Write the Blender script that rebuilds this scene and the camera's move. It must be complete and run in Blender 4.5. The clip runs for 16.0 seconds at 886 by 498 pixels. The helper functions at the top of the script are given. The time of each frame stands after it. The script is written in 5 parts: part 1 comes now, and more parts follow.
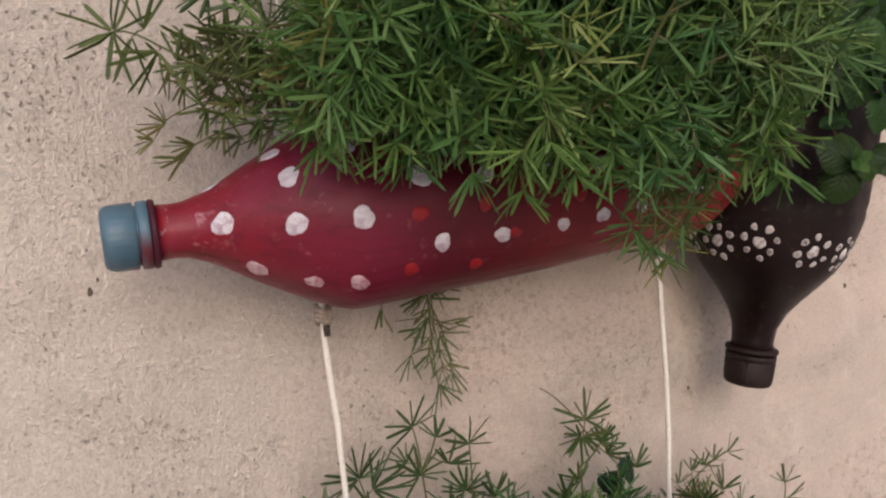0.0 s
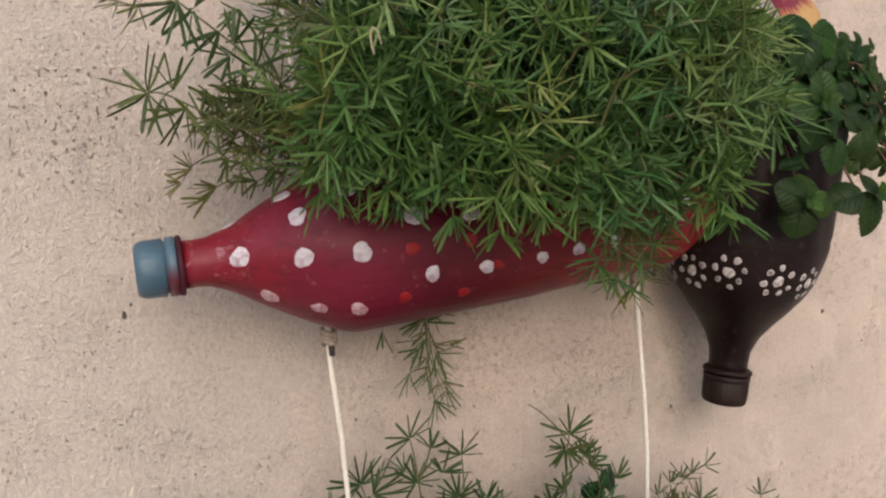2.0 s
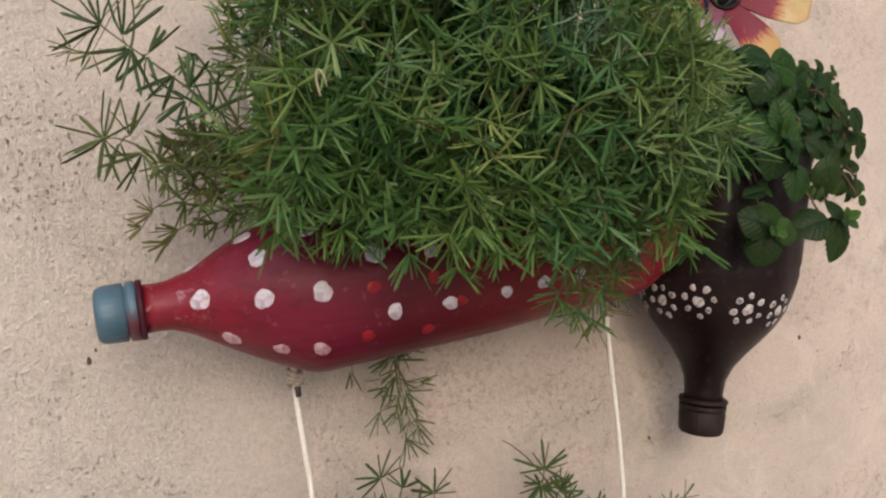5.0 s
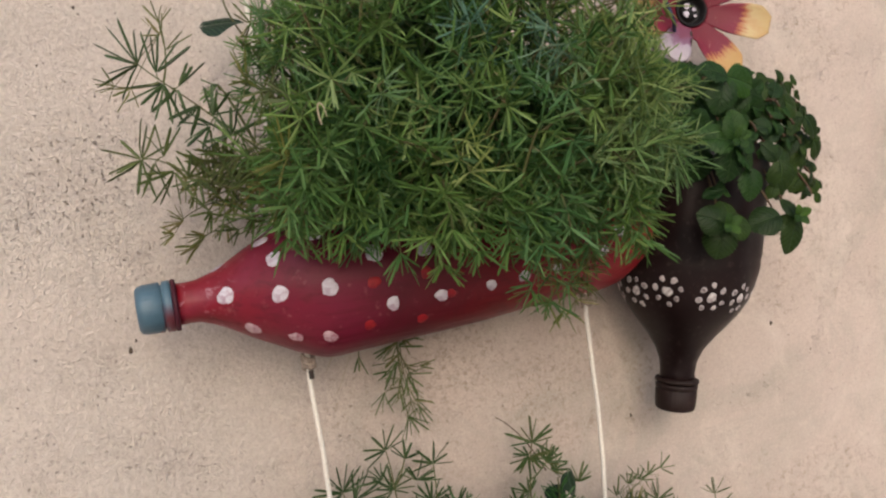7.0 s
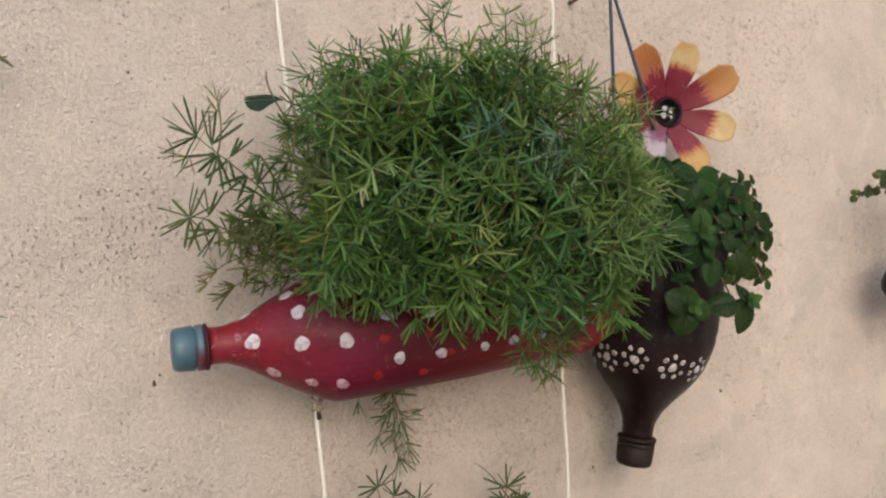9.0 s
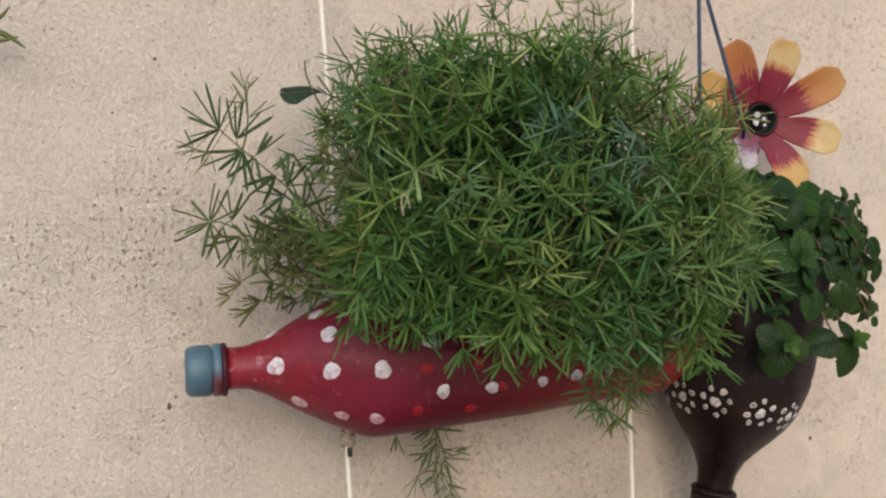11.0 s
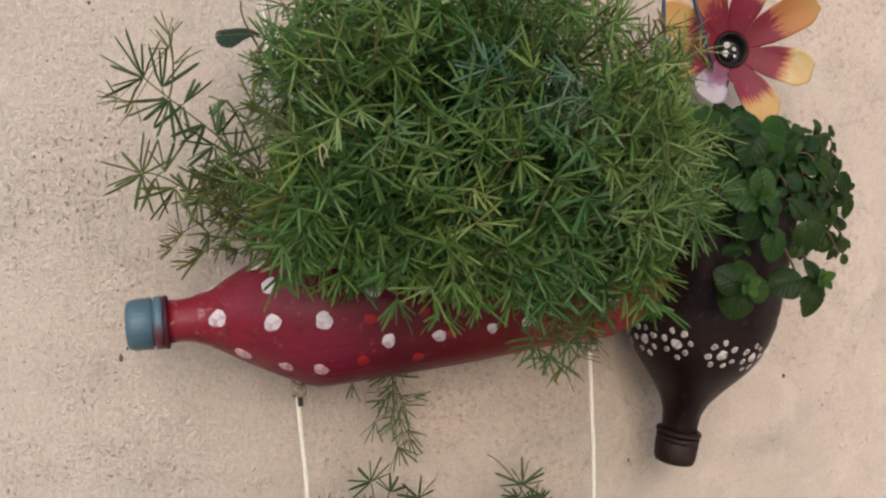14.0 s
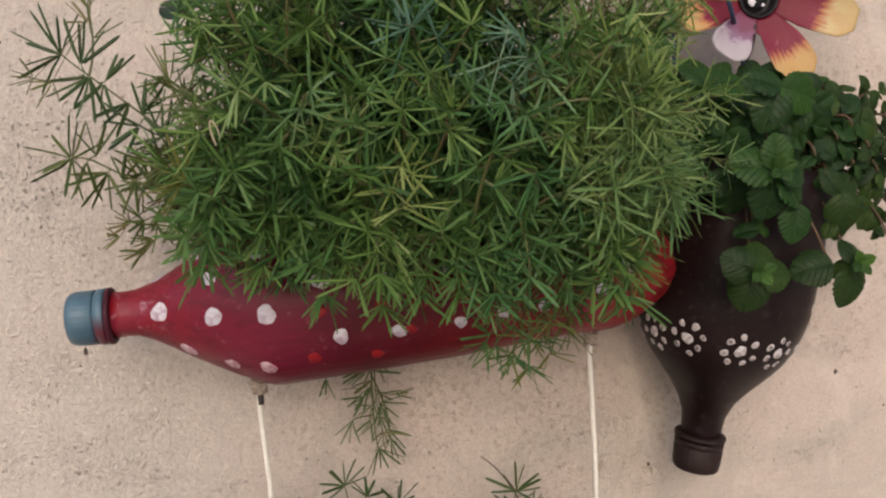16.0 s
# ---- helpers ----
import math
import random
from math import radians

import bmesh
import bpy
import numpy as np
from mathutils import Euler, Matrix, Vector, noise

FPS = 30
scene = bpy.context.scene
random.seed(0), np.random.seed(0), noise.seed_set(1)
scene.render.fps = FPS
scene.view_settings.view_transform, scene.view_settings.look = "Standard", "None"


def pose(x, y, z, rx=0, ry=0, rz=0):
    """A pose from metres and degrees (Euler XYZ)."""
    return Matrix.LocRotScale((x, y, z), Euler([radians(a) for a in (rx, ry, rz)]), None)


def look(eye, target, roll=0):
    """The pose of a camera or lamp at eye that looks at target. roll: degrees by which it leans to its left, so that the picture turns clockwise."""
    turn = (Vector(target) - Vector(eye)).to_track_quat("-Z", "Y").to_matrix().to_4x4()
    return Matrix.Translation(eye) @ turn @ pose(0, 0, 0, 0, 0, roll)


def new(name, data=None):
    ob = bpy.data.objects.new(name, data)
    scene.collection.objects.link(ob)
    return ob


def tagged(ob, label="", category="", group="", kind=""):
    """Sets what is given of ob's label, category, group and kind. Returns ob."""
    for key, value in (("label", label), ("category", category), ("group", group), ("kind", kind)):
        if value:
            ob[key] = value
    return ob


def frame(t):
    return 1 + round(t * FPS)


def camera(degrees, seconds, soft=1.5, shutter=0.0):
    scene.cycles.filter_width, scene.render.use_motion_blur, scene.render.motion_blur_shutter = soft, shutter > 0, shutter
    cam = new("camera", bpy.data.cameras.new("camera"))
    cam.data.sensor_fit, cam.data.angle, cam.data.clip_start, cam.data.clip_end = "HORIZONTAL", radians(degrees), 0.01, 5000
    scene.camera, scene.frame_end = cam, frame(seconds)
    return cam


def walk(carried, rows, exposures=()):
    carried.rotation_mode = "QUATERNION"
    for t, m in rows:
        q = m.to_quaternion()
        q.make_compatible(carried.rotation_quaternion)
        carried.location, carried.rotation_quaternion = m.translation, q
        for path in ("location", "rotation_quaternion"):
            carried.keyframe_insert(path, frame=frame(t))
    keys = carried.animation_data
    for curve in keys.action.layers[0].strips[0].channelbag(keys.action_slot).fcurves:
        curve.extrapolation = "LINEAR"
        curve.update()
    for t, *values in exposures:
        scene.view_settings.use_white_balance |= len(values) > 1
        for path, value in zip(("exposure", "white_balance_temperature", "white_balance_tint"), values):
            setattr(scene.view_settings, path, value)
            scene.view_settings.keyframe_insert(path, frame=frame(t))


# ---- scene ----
cam = camera(55.5, 16.0, soft=2.3)
PATH = [
    (0, (-0.147, -0.462, 1.545), (0.599, 1.389, 1.416), -4.7),
    (0.5, (-0.147, -0.504, 1.546), (0.582, 1.354, 1.433), -4.6),
    (1, (-0.146, -0.512, 1.556), (0.565, 1.355, 1.464), -4.5),
    (1.5, (-0.144, -0.509, 1.554), (0.565, 1.359, 1.469), -4.5),
    (2, (-0.148, -0.516, 1.553), (0.544, 1.358, 1.473), -4.6),
    (2.5, (-0.144, -0.523, 1.557), (0.541, 1.355, 1.494), -4.8),
    (3, (-0.133, -0.524, 1.559), (0.548, 1.355, 1.502), -5.0),
    (3.5, (-0.127, -0.524, 1.559), (0.552, 1.357, 1.523), -5.3),
    (4, (-0.12, -0.529, 1.565), (0.557, 1.353, 1.539), -5.6),
    (4.5, (-0.121, -0.523, 1.557), (0.575, 1.352, 1.531), -6.2),
    (4.7, (-0.127, -0.52, 1.553), (0.58, 1.351, 1.549), -6.1),
    (6.8, (-0.136, -0.58, 1.555), (0.521, 1.309, 1.552), -6.5),
    (7, (-0.136, -0.591, 1.554), (0.519, 1.299, 1.545), -7.0),
    (7.2, (-0.156, -0.61, 1.549), (0.524, 1.271, 1.535), -6.0),
    (7.5, (-0.189, -0.632, 1.546), (0.51, 1.242, 1.517), -4.2),
    (7.8, (-0.221, -0.644, 1.548), (0.534, 1.206, 1.463), -4.5),
    (8, (-0.226, -0.652, 1.561), (0.546, 1.19, 1.459), -4.4),
    (8.1, (-0.229, -0.649, 1.567), (0.58, 1.18, 1.488), -4.4),
    (8.3, (-0.226, -0.654, 1.573), (0.591, 1.17, 1.555), -4.2),
    (8.5, (-0.215, -0.657, 1.576), (0.586, 1.175, 1.627), -4.2),
    (8.7, (-0.205, -0.653, 1.577), (0.587, 1.183, 1.635), -3.6),
    (10.8, (-0.156, -0.595, 1.576), (0.463, 1.305, 1.673), -1.5),
    (11, (-0.161, -0.577, 1.583), (0.477, 1.316, 1.679), -0.9),
    (11.5, (-0.16, -0.555, 1.588), (0.53, 1.321, 1.661), -1.4),
    (12, (-0.158, -0.538, 1.582), (0.6, 1.312, 1.606), -1.8),
    (12.5, (-0.165, -0.546, 1.586), (0.612, 1.297, 1.593), -1.9),
    (13, (-0.174, -0.552, 1.577), (0.62, 1.283, 1.542), -1.9),
    (13.5, (-0.163, -0.57, 1.586), (0.594, 1.281, 1.542), -1.9),
    (14, (-0.115, -0.578, 1.591), (0.478, 1.331, 1.526), -2.0),
    (14.5, (-0.078, -0.577, 1.585), (0.378, 1.369, 1.494), -2.1),
    (15, (-0.05, -0.568, 1.589), (0.296, 1.399, 1.473), -2.1),
    (15.5, (-0.015, -0.553, 1.588), (0.334, 1.413, 1.474), -2.7),
    (16, (-0.022, -0.547, 1.59), (0.316, 1.421, 1.482), -3.0),
]
# the clip's camera opens a little as it draws back
EXPOSURES = [(0, -0.15, 6120, 13), (2, -0.11, 6160, 10), (4.5, -0.10, 6130, 9), (7, -0.10, 6170, 9.5), (8, -0.12, 6300, 12), (8.5, -0.12, 6170, 6.5), (8.7, -0.12, 6160, 6), (10.8, -0.08, 6040, 3.5), (11.5, -0.08, 6060, 4), (12.5, -0.09, 6090, 6.8), (14, -0.10, 6130, 7), (15, -0.09, 6170, 9.5), (16, -0.10, 6170, 10)]
walk(cam, [(t, look(eye, target, roll)) for t, eye, target, roll in PATH], EXPOSURES)

# ---- light ----
world = bpy.data.worlds.new("overcast_sky")
scene.world = world
world.use_nodes = True
wn = world.node_tree
sky = wn.nodes.new("ShaderNodeTexSky")
sky.sky_type = "NISHITA"
sky.sun_disc = False
SUN_EL, SUN_AZ = 25.0, -10.0          # height, and degrees from straight out of the wall towards +x
sky.sun_elevation = radians(SUN_EL)
sky.sun_rotation = radians(180 - SUN_AZ)
sky.air_density, sky.dust_density, sky.ozone_density = 1.0, 4.0, 1.0
bg = wn.nodes["Background"]
bg.inputs["Strength"].default_value = 0.135
wn.links.new(sky.outputs["Color"], bg.inputs["Color"])
sun_data = bpy.data.lights.new("sun", "SUN")
sun_data.energy = 1.73
sun_data.angle = radians(105)
sun_data.color = (1.0, 0.96, 0.93)
sun = new("sun", sun_data)
sx, sy = math.sin(radians(SUN_AZ)), -math.cos(radians(SUN_AZ))
ce, se = math.cos(radians(SUN_EL)), math.sin(radians(SUN_EL))
sun.matrix_world = look((4 * sx * ce, 4 * sy * ce, 1.5 + 4 * se), (0.05, 0.0, 1.5))


# ---- materials ----
class Mat:
    """A node material under construction."""

    def __init__(self, name, rough=0.5, metallic=0.0, specular=0.5):
        self.m = bpy.data.materials.new(name)
        self.m.use_nodes = True
        self.t = self.m.node_tree
        self.b = self.t.nodes["Principled BSDF"]
        self.b.inputs["Roughness"].default_value = rough
        self.b.inputs["Metallic"].default_value = metallic
        self.b.inputs["Specular IOR Level"].default_value = specular
        self.co = self.t.nodes.new("ShaderNodeTexCoord")

    def node(self, kind, **values):
        n = self.t.nodes.new(kind)
        for key, value in values.items():
            n.inputs[key.replace("_", " ")].default_value = value
        return n

    def link(self, a, b):
        self.t.links.new(a, b)

    def noise(self, scale, detail=4.0, rough=0.55, coords="Object", stretch=None, distortion=0.0):
        n = self.node("ShaderNodeTexNoise", Scale=scale, Detail=detail, Roughness=rough, Distortion=distortion)
        src = self.co.outputs[coords]
        if stretch:
            mp = self.t.nodes.new("ShaderNodeMapping")
            mp.inputs["Scale"].default_value = stretch
            self.link(src, mp.inputs["Vector"])
            src = mp.outputs["Vector"]
        self.link(src, n.inputs["Vector"])
        return n.outputs["Fac"]

    def ramp(self, fac, *stops):
        r = self.t.nodes.new("ShaderNodeValToRGB")
        el = r.color_ramp.elements
        while len(el) < len(stops):
            el.new(0.5)
        for e, (pos, col) in zip(el, stops):
            e.position = pos
            e.color = (*col, 1.0) if len(col) == 3 else col
        self.link(fac, r.inputs["Fac"])
        return r.outputs["Color"]

    def grey(self, fac, a, b, lo=0.0, hi=1.0):
        """fac from a..b mapped to lo..hi, held at the ends."""
        n = self.t.nodes.new("ShaderNodeMapRange")
        n.inputs["From Min"].default_value, n.inputs["From Max"].default_value = a, b
        n.inputs["To Min"].default_value, n.inputs["To Max"].default_value = lo, hi
        self.link(fac, n.inputs["Value"])
        return n.outputs["Result"]

    def mix(self, fac, a, b, mode="MIX"):
        n = self.t.nodes.new("ShaderNodeMix")
        n.data_type, n.blend_type = "RGBA", mode
        for sock, value in ((n.inputs[0], fac), (n.inputs[6], a), (n.inputs[7], b)):
            if isinstance(value, (int, float)):
                sock.default_value = value
            elif isinstance(value, tuple):
                sock.default_value = (*value, 1.0)
            else:
                self.link(value, sock)
        return n.outputs[2]

    def math(self, op, a, b=0.0):
        n = self.t.nodes.new("ShaderNodeMath")
        n.operation = op
        for sock, value in zip(n.inputs, (a, b)):
            if isinstance(value, (int, float)):
                sock.default_value = value
            else:
                self.link(value, sock)
        return n.outputs[0]

    def color(self, c):
        if isinstance(c, tuple):
            self.b.inputs["Base Color"].default_value = (*c, 1.0)
        else:
            self.link(c, self.b.inputs["Base Color"])
        return self

    def rough(self, fac):
        self.link(fac, self.b.inputs["Roughness"])
        return self

    def bump(self, height, strength, distance):
        n = self.node("ShaderNodeBump", Strength=strength, Distance=distance)
        self.link(height, n.inputs["Height"])
        self.link(n.outputs["Normal"], self.b.inputs["Normal"])
        return self

    def leafy(self, color, share=0.25):
        """Lets some light through, as thin leaves do."""
        tr = self.t.nodes.new("ShaderNodeBsdfTranslucent")
        self.link(color, tr.inputs["Color"])
        mx = self.t.nodes.new("ShaderNodeMixShader")
        mx.inputs[0].default_value = share
        self.link(self.b.outputs[0], mx.inputs[1])
        self.link(tr.outputs[0], mx.inputs[2])
        self.link(mx.outputs[0], self.t.nodes["Material Output"].inputs["Surface"])
        return self


def plaster():
    m = Mat("plaster", 0.9, specular=0.2)
    big = m.noise(3.0, 4, 0.65)
    blotch = m.noise(9.0, 6, 0.72, distortion=1.0)
    smudge = m.noise(38.0, 6, 0.75, distortion=0.6)
    fine = m.noise(260.0, 4, 0.7)
    col = m.mix(m.grey(big, 0.36, 0.64), (0.530, 0.440, 0.392), (0.625, 0.515, 0.460))
    col = m.mix(m.grey(blotch, 0.47, 0.66, 0, 0.75), col, (0.435, 0.385, 0.335))
    col = m.mix(m.grey(smudge, 0.58, 0.74, 0, 0.24), col, (0.400, 0.340, 0.290))
    col = m.mix(m.grey(smudge, 0.46, 0.32, 0, 0.4), col, (0.66, 0.56, 0.49))
    col = m.mix(m.grey(fine, 0.35, 0.70, 0, 0.35), col, (0.40, 0.335, 0.285))
    # thin whitewash brushed downwards, and rusty speckle left by old rain
    wash = m.noise(16.0, 6, 0.7, stretch=(1.2, 1.0, 0.75), distortion=1.2)
    col = m.mix(m.grey(wash, 0.50, 0.70, 0, 0.45), col, (0.70, 0.615, 0.545))
    rain = m.math("MULTIPLY", m.grey(m.noise(170.0, 4, 0.75, distortion=0.4), 0.50, 0.66), m.grey(m.noise(7.0, 5, 0.7, distortion=0.6), 0.47, 0.60))
    def near(x, z, radius):
        vm = m.t.nodes.new("ShaderNodeVectorMath")
        vm.operation = "DISTANCE"
        m.link(m.co.outputs["Object"], vm.inputs[0])
        vm.inputs[1].default_value = (x, 0.0, z)
        return m.grey(m.math("ADD", vm.outputs["Value"], m.math("MULTIPLY", m.math("SUBTRACT", blotch, 0.5), radius * 1.6)), radius, radius * 0.35)

    rain = m.math("MAXIMUM", rain, m.math("MULTIPLY", m.grey(m.noise(210.0, 4, 0.75, distortion=0.5), 0.50, 0.64), m.math("MAXIMUM", near(0.068, 1.468, 0.06), m.math("MAXIMUM", near(-0.02, 1.45, 0.05), near(0.13, 1.43, 0.06)))))
    col = m.mix(m.math("MULTIPLY", rain, 0.72), col, (0.29, 0.215, 0.16))
    # the patch to the west is coarser and greyer, with open pores
    sep = m.t.nodes.new("ShaderNodeSeparateXYZ")
    m.link(m.co.outputs["Object"], sep.inputs[0])
    edge = m.math("MULTIPLY", m.math("SUBTRACT", m.noise(6.0, 5, 0.65), 0.5), 0.5)
    coarse = m.grey(m.math("ADD", sep.outputs["X"], edge), 0.06, -0.14)
    col = m.mix(m.math("MULTIPLY", coarse, 0.50), col, (0.705, 0.635, 0.585))
    pores = m.noise(350.0, 2.5, 0.55, stretch=(1.0, 1.0, 0.7), distortion=0.3)
    clusters = m.math("MAXIMUM", m.grey(m.noise(8.0, 5, 0.75), 0.52, 0.62), m.math("MAXIMUM", near(-0.172, 1.625, 0.055), m.math("MULTIPLY", near(-0.225, 1.605, 0.05), 0.8)))
    pit = m.math("MULTIPLY", m.grey(pores, 0.60, 0.67), m.math("MULTIPLY", clusters, m.grey(coarse, 0, 1, 0.05, 1.0)))
    chips = m.math("MULTIPLY", m.math("MULTIPLY", m.grey(m.noise(300.0, 2, 0.5), 0.67, 0.72), m.grey(m.noise(6.0, 4, 0.7), 0.42, 0.54)), m.grey(coarse, 0, 1, 0.45, 1.0))
    # hair-fine wandering scratches of the trowel
    wander = m.math("ABSOLUTE", m.math("SUBTRACT", m.noise(95.0, 3, 0.6, distortion=0.7), 0.5))
    scratch = m.math("MULTIPLY", m.grey(wander, 0.016, 0.004), m.grey(m.noise(26.0, 4, 0.7), 0.52, 0.64))
    pit = m.math("MAXIMUM", pit, chips)
    col = m.mix(m.math("MULTIPLY", pit, 0.85), col, (0.135, 0.100, 0.078))
    sand = m.noise(640.0, 3, 0.7)
    col = m.mix(m.grey(sand, 0.52, 0.70, 0, 0.28), col, (0.30, 0.25, 0.21))
    col = m.mix(m.grey(sand, 0.46, 0.30, 0, 0.30), col, (0.80, 0.70, 0.62))
    col = m.mix(m.math("MULTIPLY", scratch, 0.25), col, (0.27, 0.22, 0.18))
    stain = m.math("MULTIPLY", m.math("MULTIPLY", clusters, coarse), m.grey(m.noise(90.0, 4, 0.7), 0.40, 0.62))
    col = m.mix(m.math("MULTIPLY", stain, 0.38), col, (0.38, 0.325, 0.28))
    # grit: raised grains of sand that the float dragged about, thick on the coarse patch
    grit = m.noise(330.0, 3, 0.65, stretch=(1.0, 1.0, 0.85))
    ridge = m.math("MULTIPLY", m.grey(grit, 0.45, 0.70), m.grey(coarse, 0, 1, 0.10, 1.0))
    # relief put into the colour: raised grains as if lit, low places shaded
    col = m.mix(m.math("MULTIPLY", ridge, 0.40), col, (0.80, 0.725, 0.66))
    col = m.mix(m.math("MULTIPLY", m.grey(grit, 0.48, 0.34), m.grey(coarse, 0, 1, 0.06, 0.24)), col, (0.38, 0.315, 0.265))
    # crumbled hollows in loose drifts, coloured dark for dirt and for cavity shade
    crumb = m.math("MULTIPLY", m.grey(m.noise(150.0, 5, 0.8, distortion=0.4), 0.60, 0.70), m.math("MULTIPLY", m.grey(m.noise(11.0, 4, 0.7), 0.46, 0.60), m.grey(coarse, 0, 1, 0.22, 1.0)))
    col = m.mix(m.math("MULTIPLY", crumb, 0.50), col, (0.31, 0.245, 0.19))
    m.color(col)
    grain = m.math("MULTIPLY", m.noise(270.0, 5, 0.75, stretch=(1, 1, 0.85)), m.grey(coarse, 0, 1, 0.45, 1.0))
    swell = m.math("ADD", m.math("MULTIPLY", m.noise(45.0, 4, 0.6), 0.7), m.math("MULTIPLY", sand, m.grey(coarse, 0, 1, 0.25, 0.5)))
    swell = m.math("ADD", swell, m.math("SUBTRACT", m.math("MULTIPLY", ridge, 0.45), m.math("MULTIPLY", crumb, 0.8)))
    h = m.math("SUBTRACT", m.math("ADD", grain, swell), m.math("ADD", m.math("MULTIPLY", pit, 1.8), m.math("MULTIPLY", scratch, 0.5)))
    m.bump(h, 0.8, 0.0033)
    return m.m


def red_paint():
    m = Mat("red_paint", 0.45, specular=0.3)
    sep = m.t.nodes.new("ShaderNodeSeparateXYZ")
    m.link(m.co.outputs["Object"], sep.inputs[0])
    n1 = m.noise(16.0, 4, 0.6, distortion=0.5)
    n2 = m.noise(30.0, 4, 0.6, stretch=(1.0, 7.0, 7.0))
    n3 = m.noise(170.0, 3, 0.6)
    x = m.math("ADD", sep.outputs["X"], m.math("MULTIPLY", m.math("SUBTRACT", n1, 0.5), 0.10))
    # a crimson coat over the shoulder, scarlet towards the base
    col = m.ramp(m.grey(x, -0.16, 0.165), (0.0, (0.205, 0.006, 0.014)), (0.22, (0.142, 0.009, 0.030)), (0.42, (0.088, 0.007, 0.016)), (0.60, (0.160, 0.006, 0.012)), (0.76, (0.205, 0.006, 0.011)), (1.0, (0.240, 0.009, 0.014)))
    col = m.mix(m.grey(n2, 0.5, 0.72, 0, 0.6), col, (0.085, 0.005, 0.010))
    col = m.mix(m.grey(n1, 0.56, 0.76, 0, 0.32), col, (0.28, 0.06, 0.12))
    col = m.mix(m.grey(m.noise(42.0, 5, 0.7, distortion=0.8), 0.52, 0.70, 0, 0.45), col, (0.060, 0.006, 0.010))
    col = m.mix(m.grey(n3, 0.62, 0.75, 0, 0.2), col, (0.45, 0.22, 0.22))
    scuff = m.math("MULTIPLY", m.grey(m.noise(55.0, 5, 0.75, distortion=1.2), 0.55, 0.68), m.math("MULTIPLY", m.grey(sep.outputs["X"], -0.126, -0.14), 1.0))
    col = m.mix(m.math("MULTIPLY", scuff, 0.60), col, (0.50, 0.32, 0.38))
    m.color(col)
    m.rough(m.grey(n2, 0.3, 0.7, 0.34, 0.55))
    m.bump(m.math("ADD", m.math("MULTIPLY", n2, 0.5), m.math("MULTIPLY", m.noise(7.0, 2), 1.6)), 0.3, 0.0015)
    return m.m


def dot_paint(name, a, b, worn):
    m = Mat(name, 0.55, specular=0.4)
    info = m.t.nodes.new("ShaderNodeObjectInfo")
    n = m.noise(300.0, 4, 0.65, coords="Object", stretch=(0.45, 1.0, 1.3))
    col = m.mix(m.grey(n, 0.38, 0.70), a, b)
    col = m.mix(m.math("MULTIPLY", m.grey(m.noise(420.0, 3, 0.6), 0.47, 0.63), m.grey(info.outputs["Random"], 0, 1, 0.25, 0.9)), col, worn)
    m.color(col)
    m.bump(n, 0.4, 0.0006)
    return m.m


def ring_paint():
    """Dabbed dots: a pale rim about a thinner, greyer middle."""
    m = Mat("dabbed_dot_paint", 0.6, specular=0.35)
    info = m.t.nodes.new("ShaderNodeObjectInfo")
    off = m.t.nodes.new("ShaderNodeVectorMath")
    off.operation = "LENGTH"
    m.link(m.co.outputs["Object"], off.inputs[0])
    n = m.noise(420.0, 3, 0.6)
    d = m.math("ADD", off.outputs["Value"], m.math("MULTIPLY", m.math("SUBTRACT", n, 0.5), 0.0022))
    col = m.mix(m.grey(n, 0.35, 0.7), (0.60, 0.55, 0.56), (0.44, 0.38, 0.39))
    inner = m.math("MULTIPLY", m.grey(d, 0.0017, 0.0009), m.grey(info.outputs["Random"], 0.1, 0.9, 0.15, 0.9))
    m.color(m.mix(inner, col, (0.12, 0.09, 0.09)))
    m.bump(n, 0.3, 0.0004)
    return m.m


def dark_plastic(name, base, gloss):
    m = Mat(name, gloss, specular=0.20)
    n1, n2 = m.noise(22.0, 4, 0.6), m.noise(240.0, 3, 0.6)
    col = m.mix(m.grey(n1, 0.4, 0.7, 0, 0.7), base, tuple(c * 1.9 for c in base))
    col = m.mix(m.grey(n2, 0.58, 0.76, 0, 0.35), col, (0.10, 0.075, 0.065))
    m.color(col)
    m.rough(m.grey(n1, 0.3, 0.7, gloss - 0.06, gloss + 0.16))
    m.bump(m.math("ADD", n1, m.math("MULTIPLY", n2, 0.1)), 0.3, 0.001)
    return m.m


def cap_plastic():
    m = Mat("blue_cap_plastic", 0.42)
    sep = m.t.nodes.new("ShaderNodeSeparateXYZ")
    m.link(m.co.outputs["Object"], sep.inputs[0])
    n1, n2 = m.noise(55.0, 4, 0.65), m.noise(300.0, 3)
    col = m.mix(m.grey(n1, 0.35, 0.7), (0.050, 0.103, 0.152), (0.074, 0.137, 0.190))
    # red paint has run over the skirt's edge
    smear = m.grey(m.math("ADD", sep.outputs["X"], m.math("MULTIPLY", m.math("SUBTRACT", n1, 0.5), 0.03)), 0.0120, 0.0150)
    low = m.grey(sep.outputs["Z"], 0.003, -0.006)
    col = m.mix(m.math("MULTIPLY", smear, low), col, (0.10, 0.018, 0.03))
    m.color(col)
    m.bump(n2, 0.15, 0.0006)
    return m.m


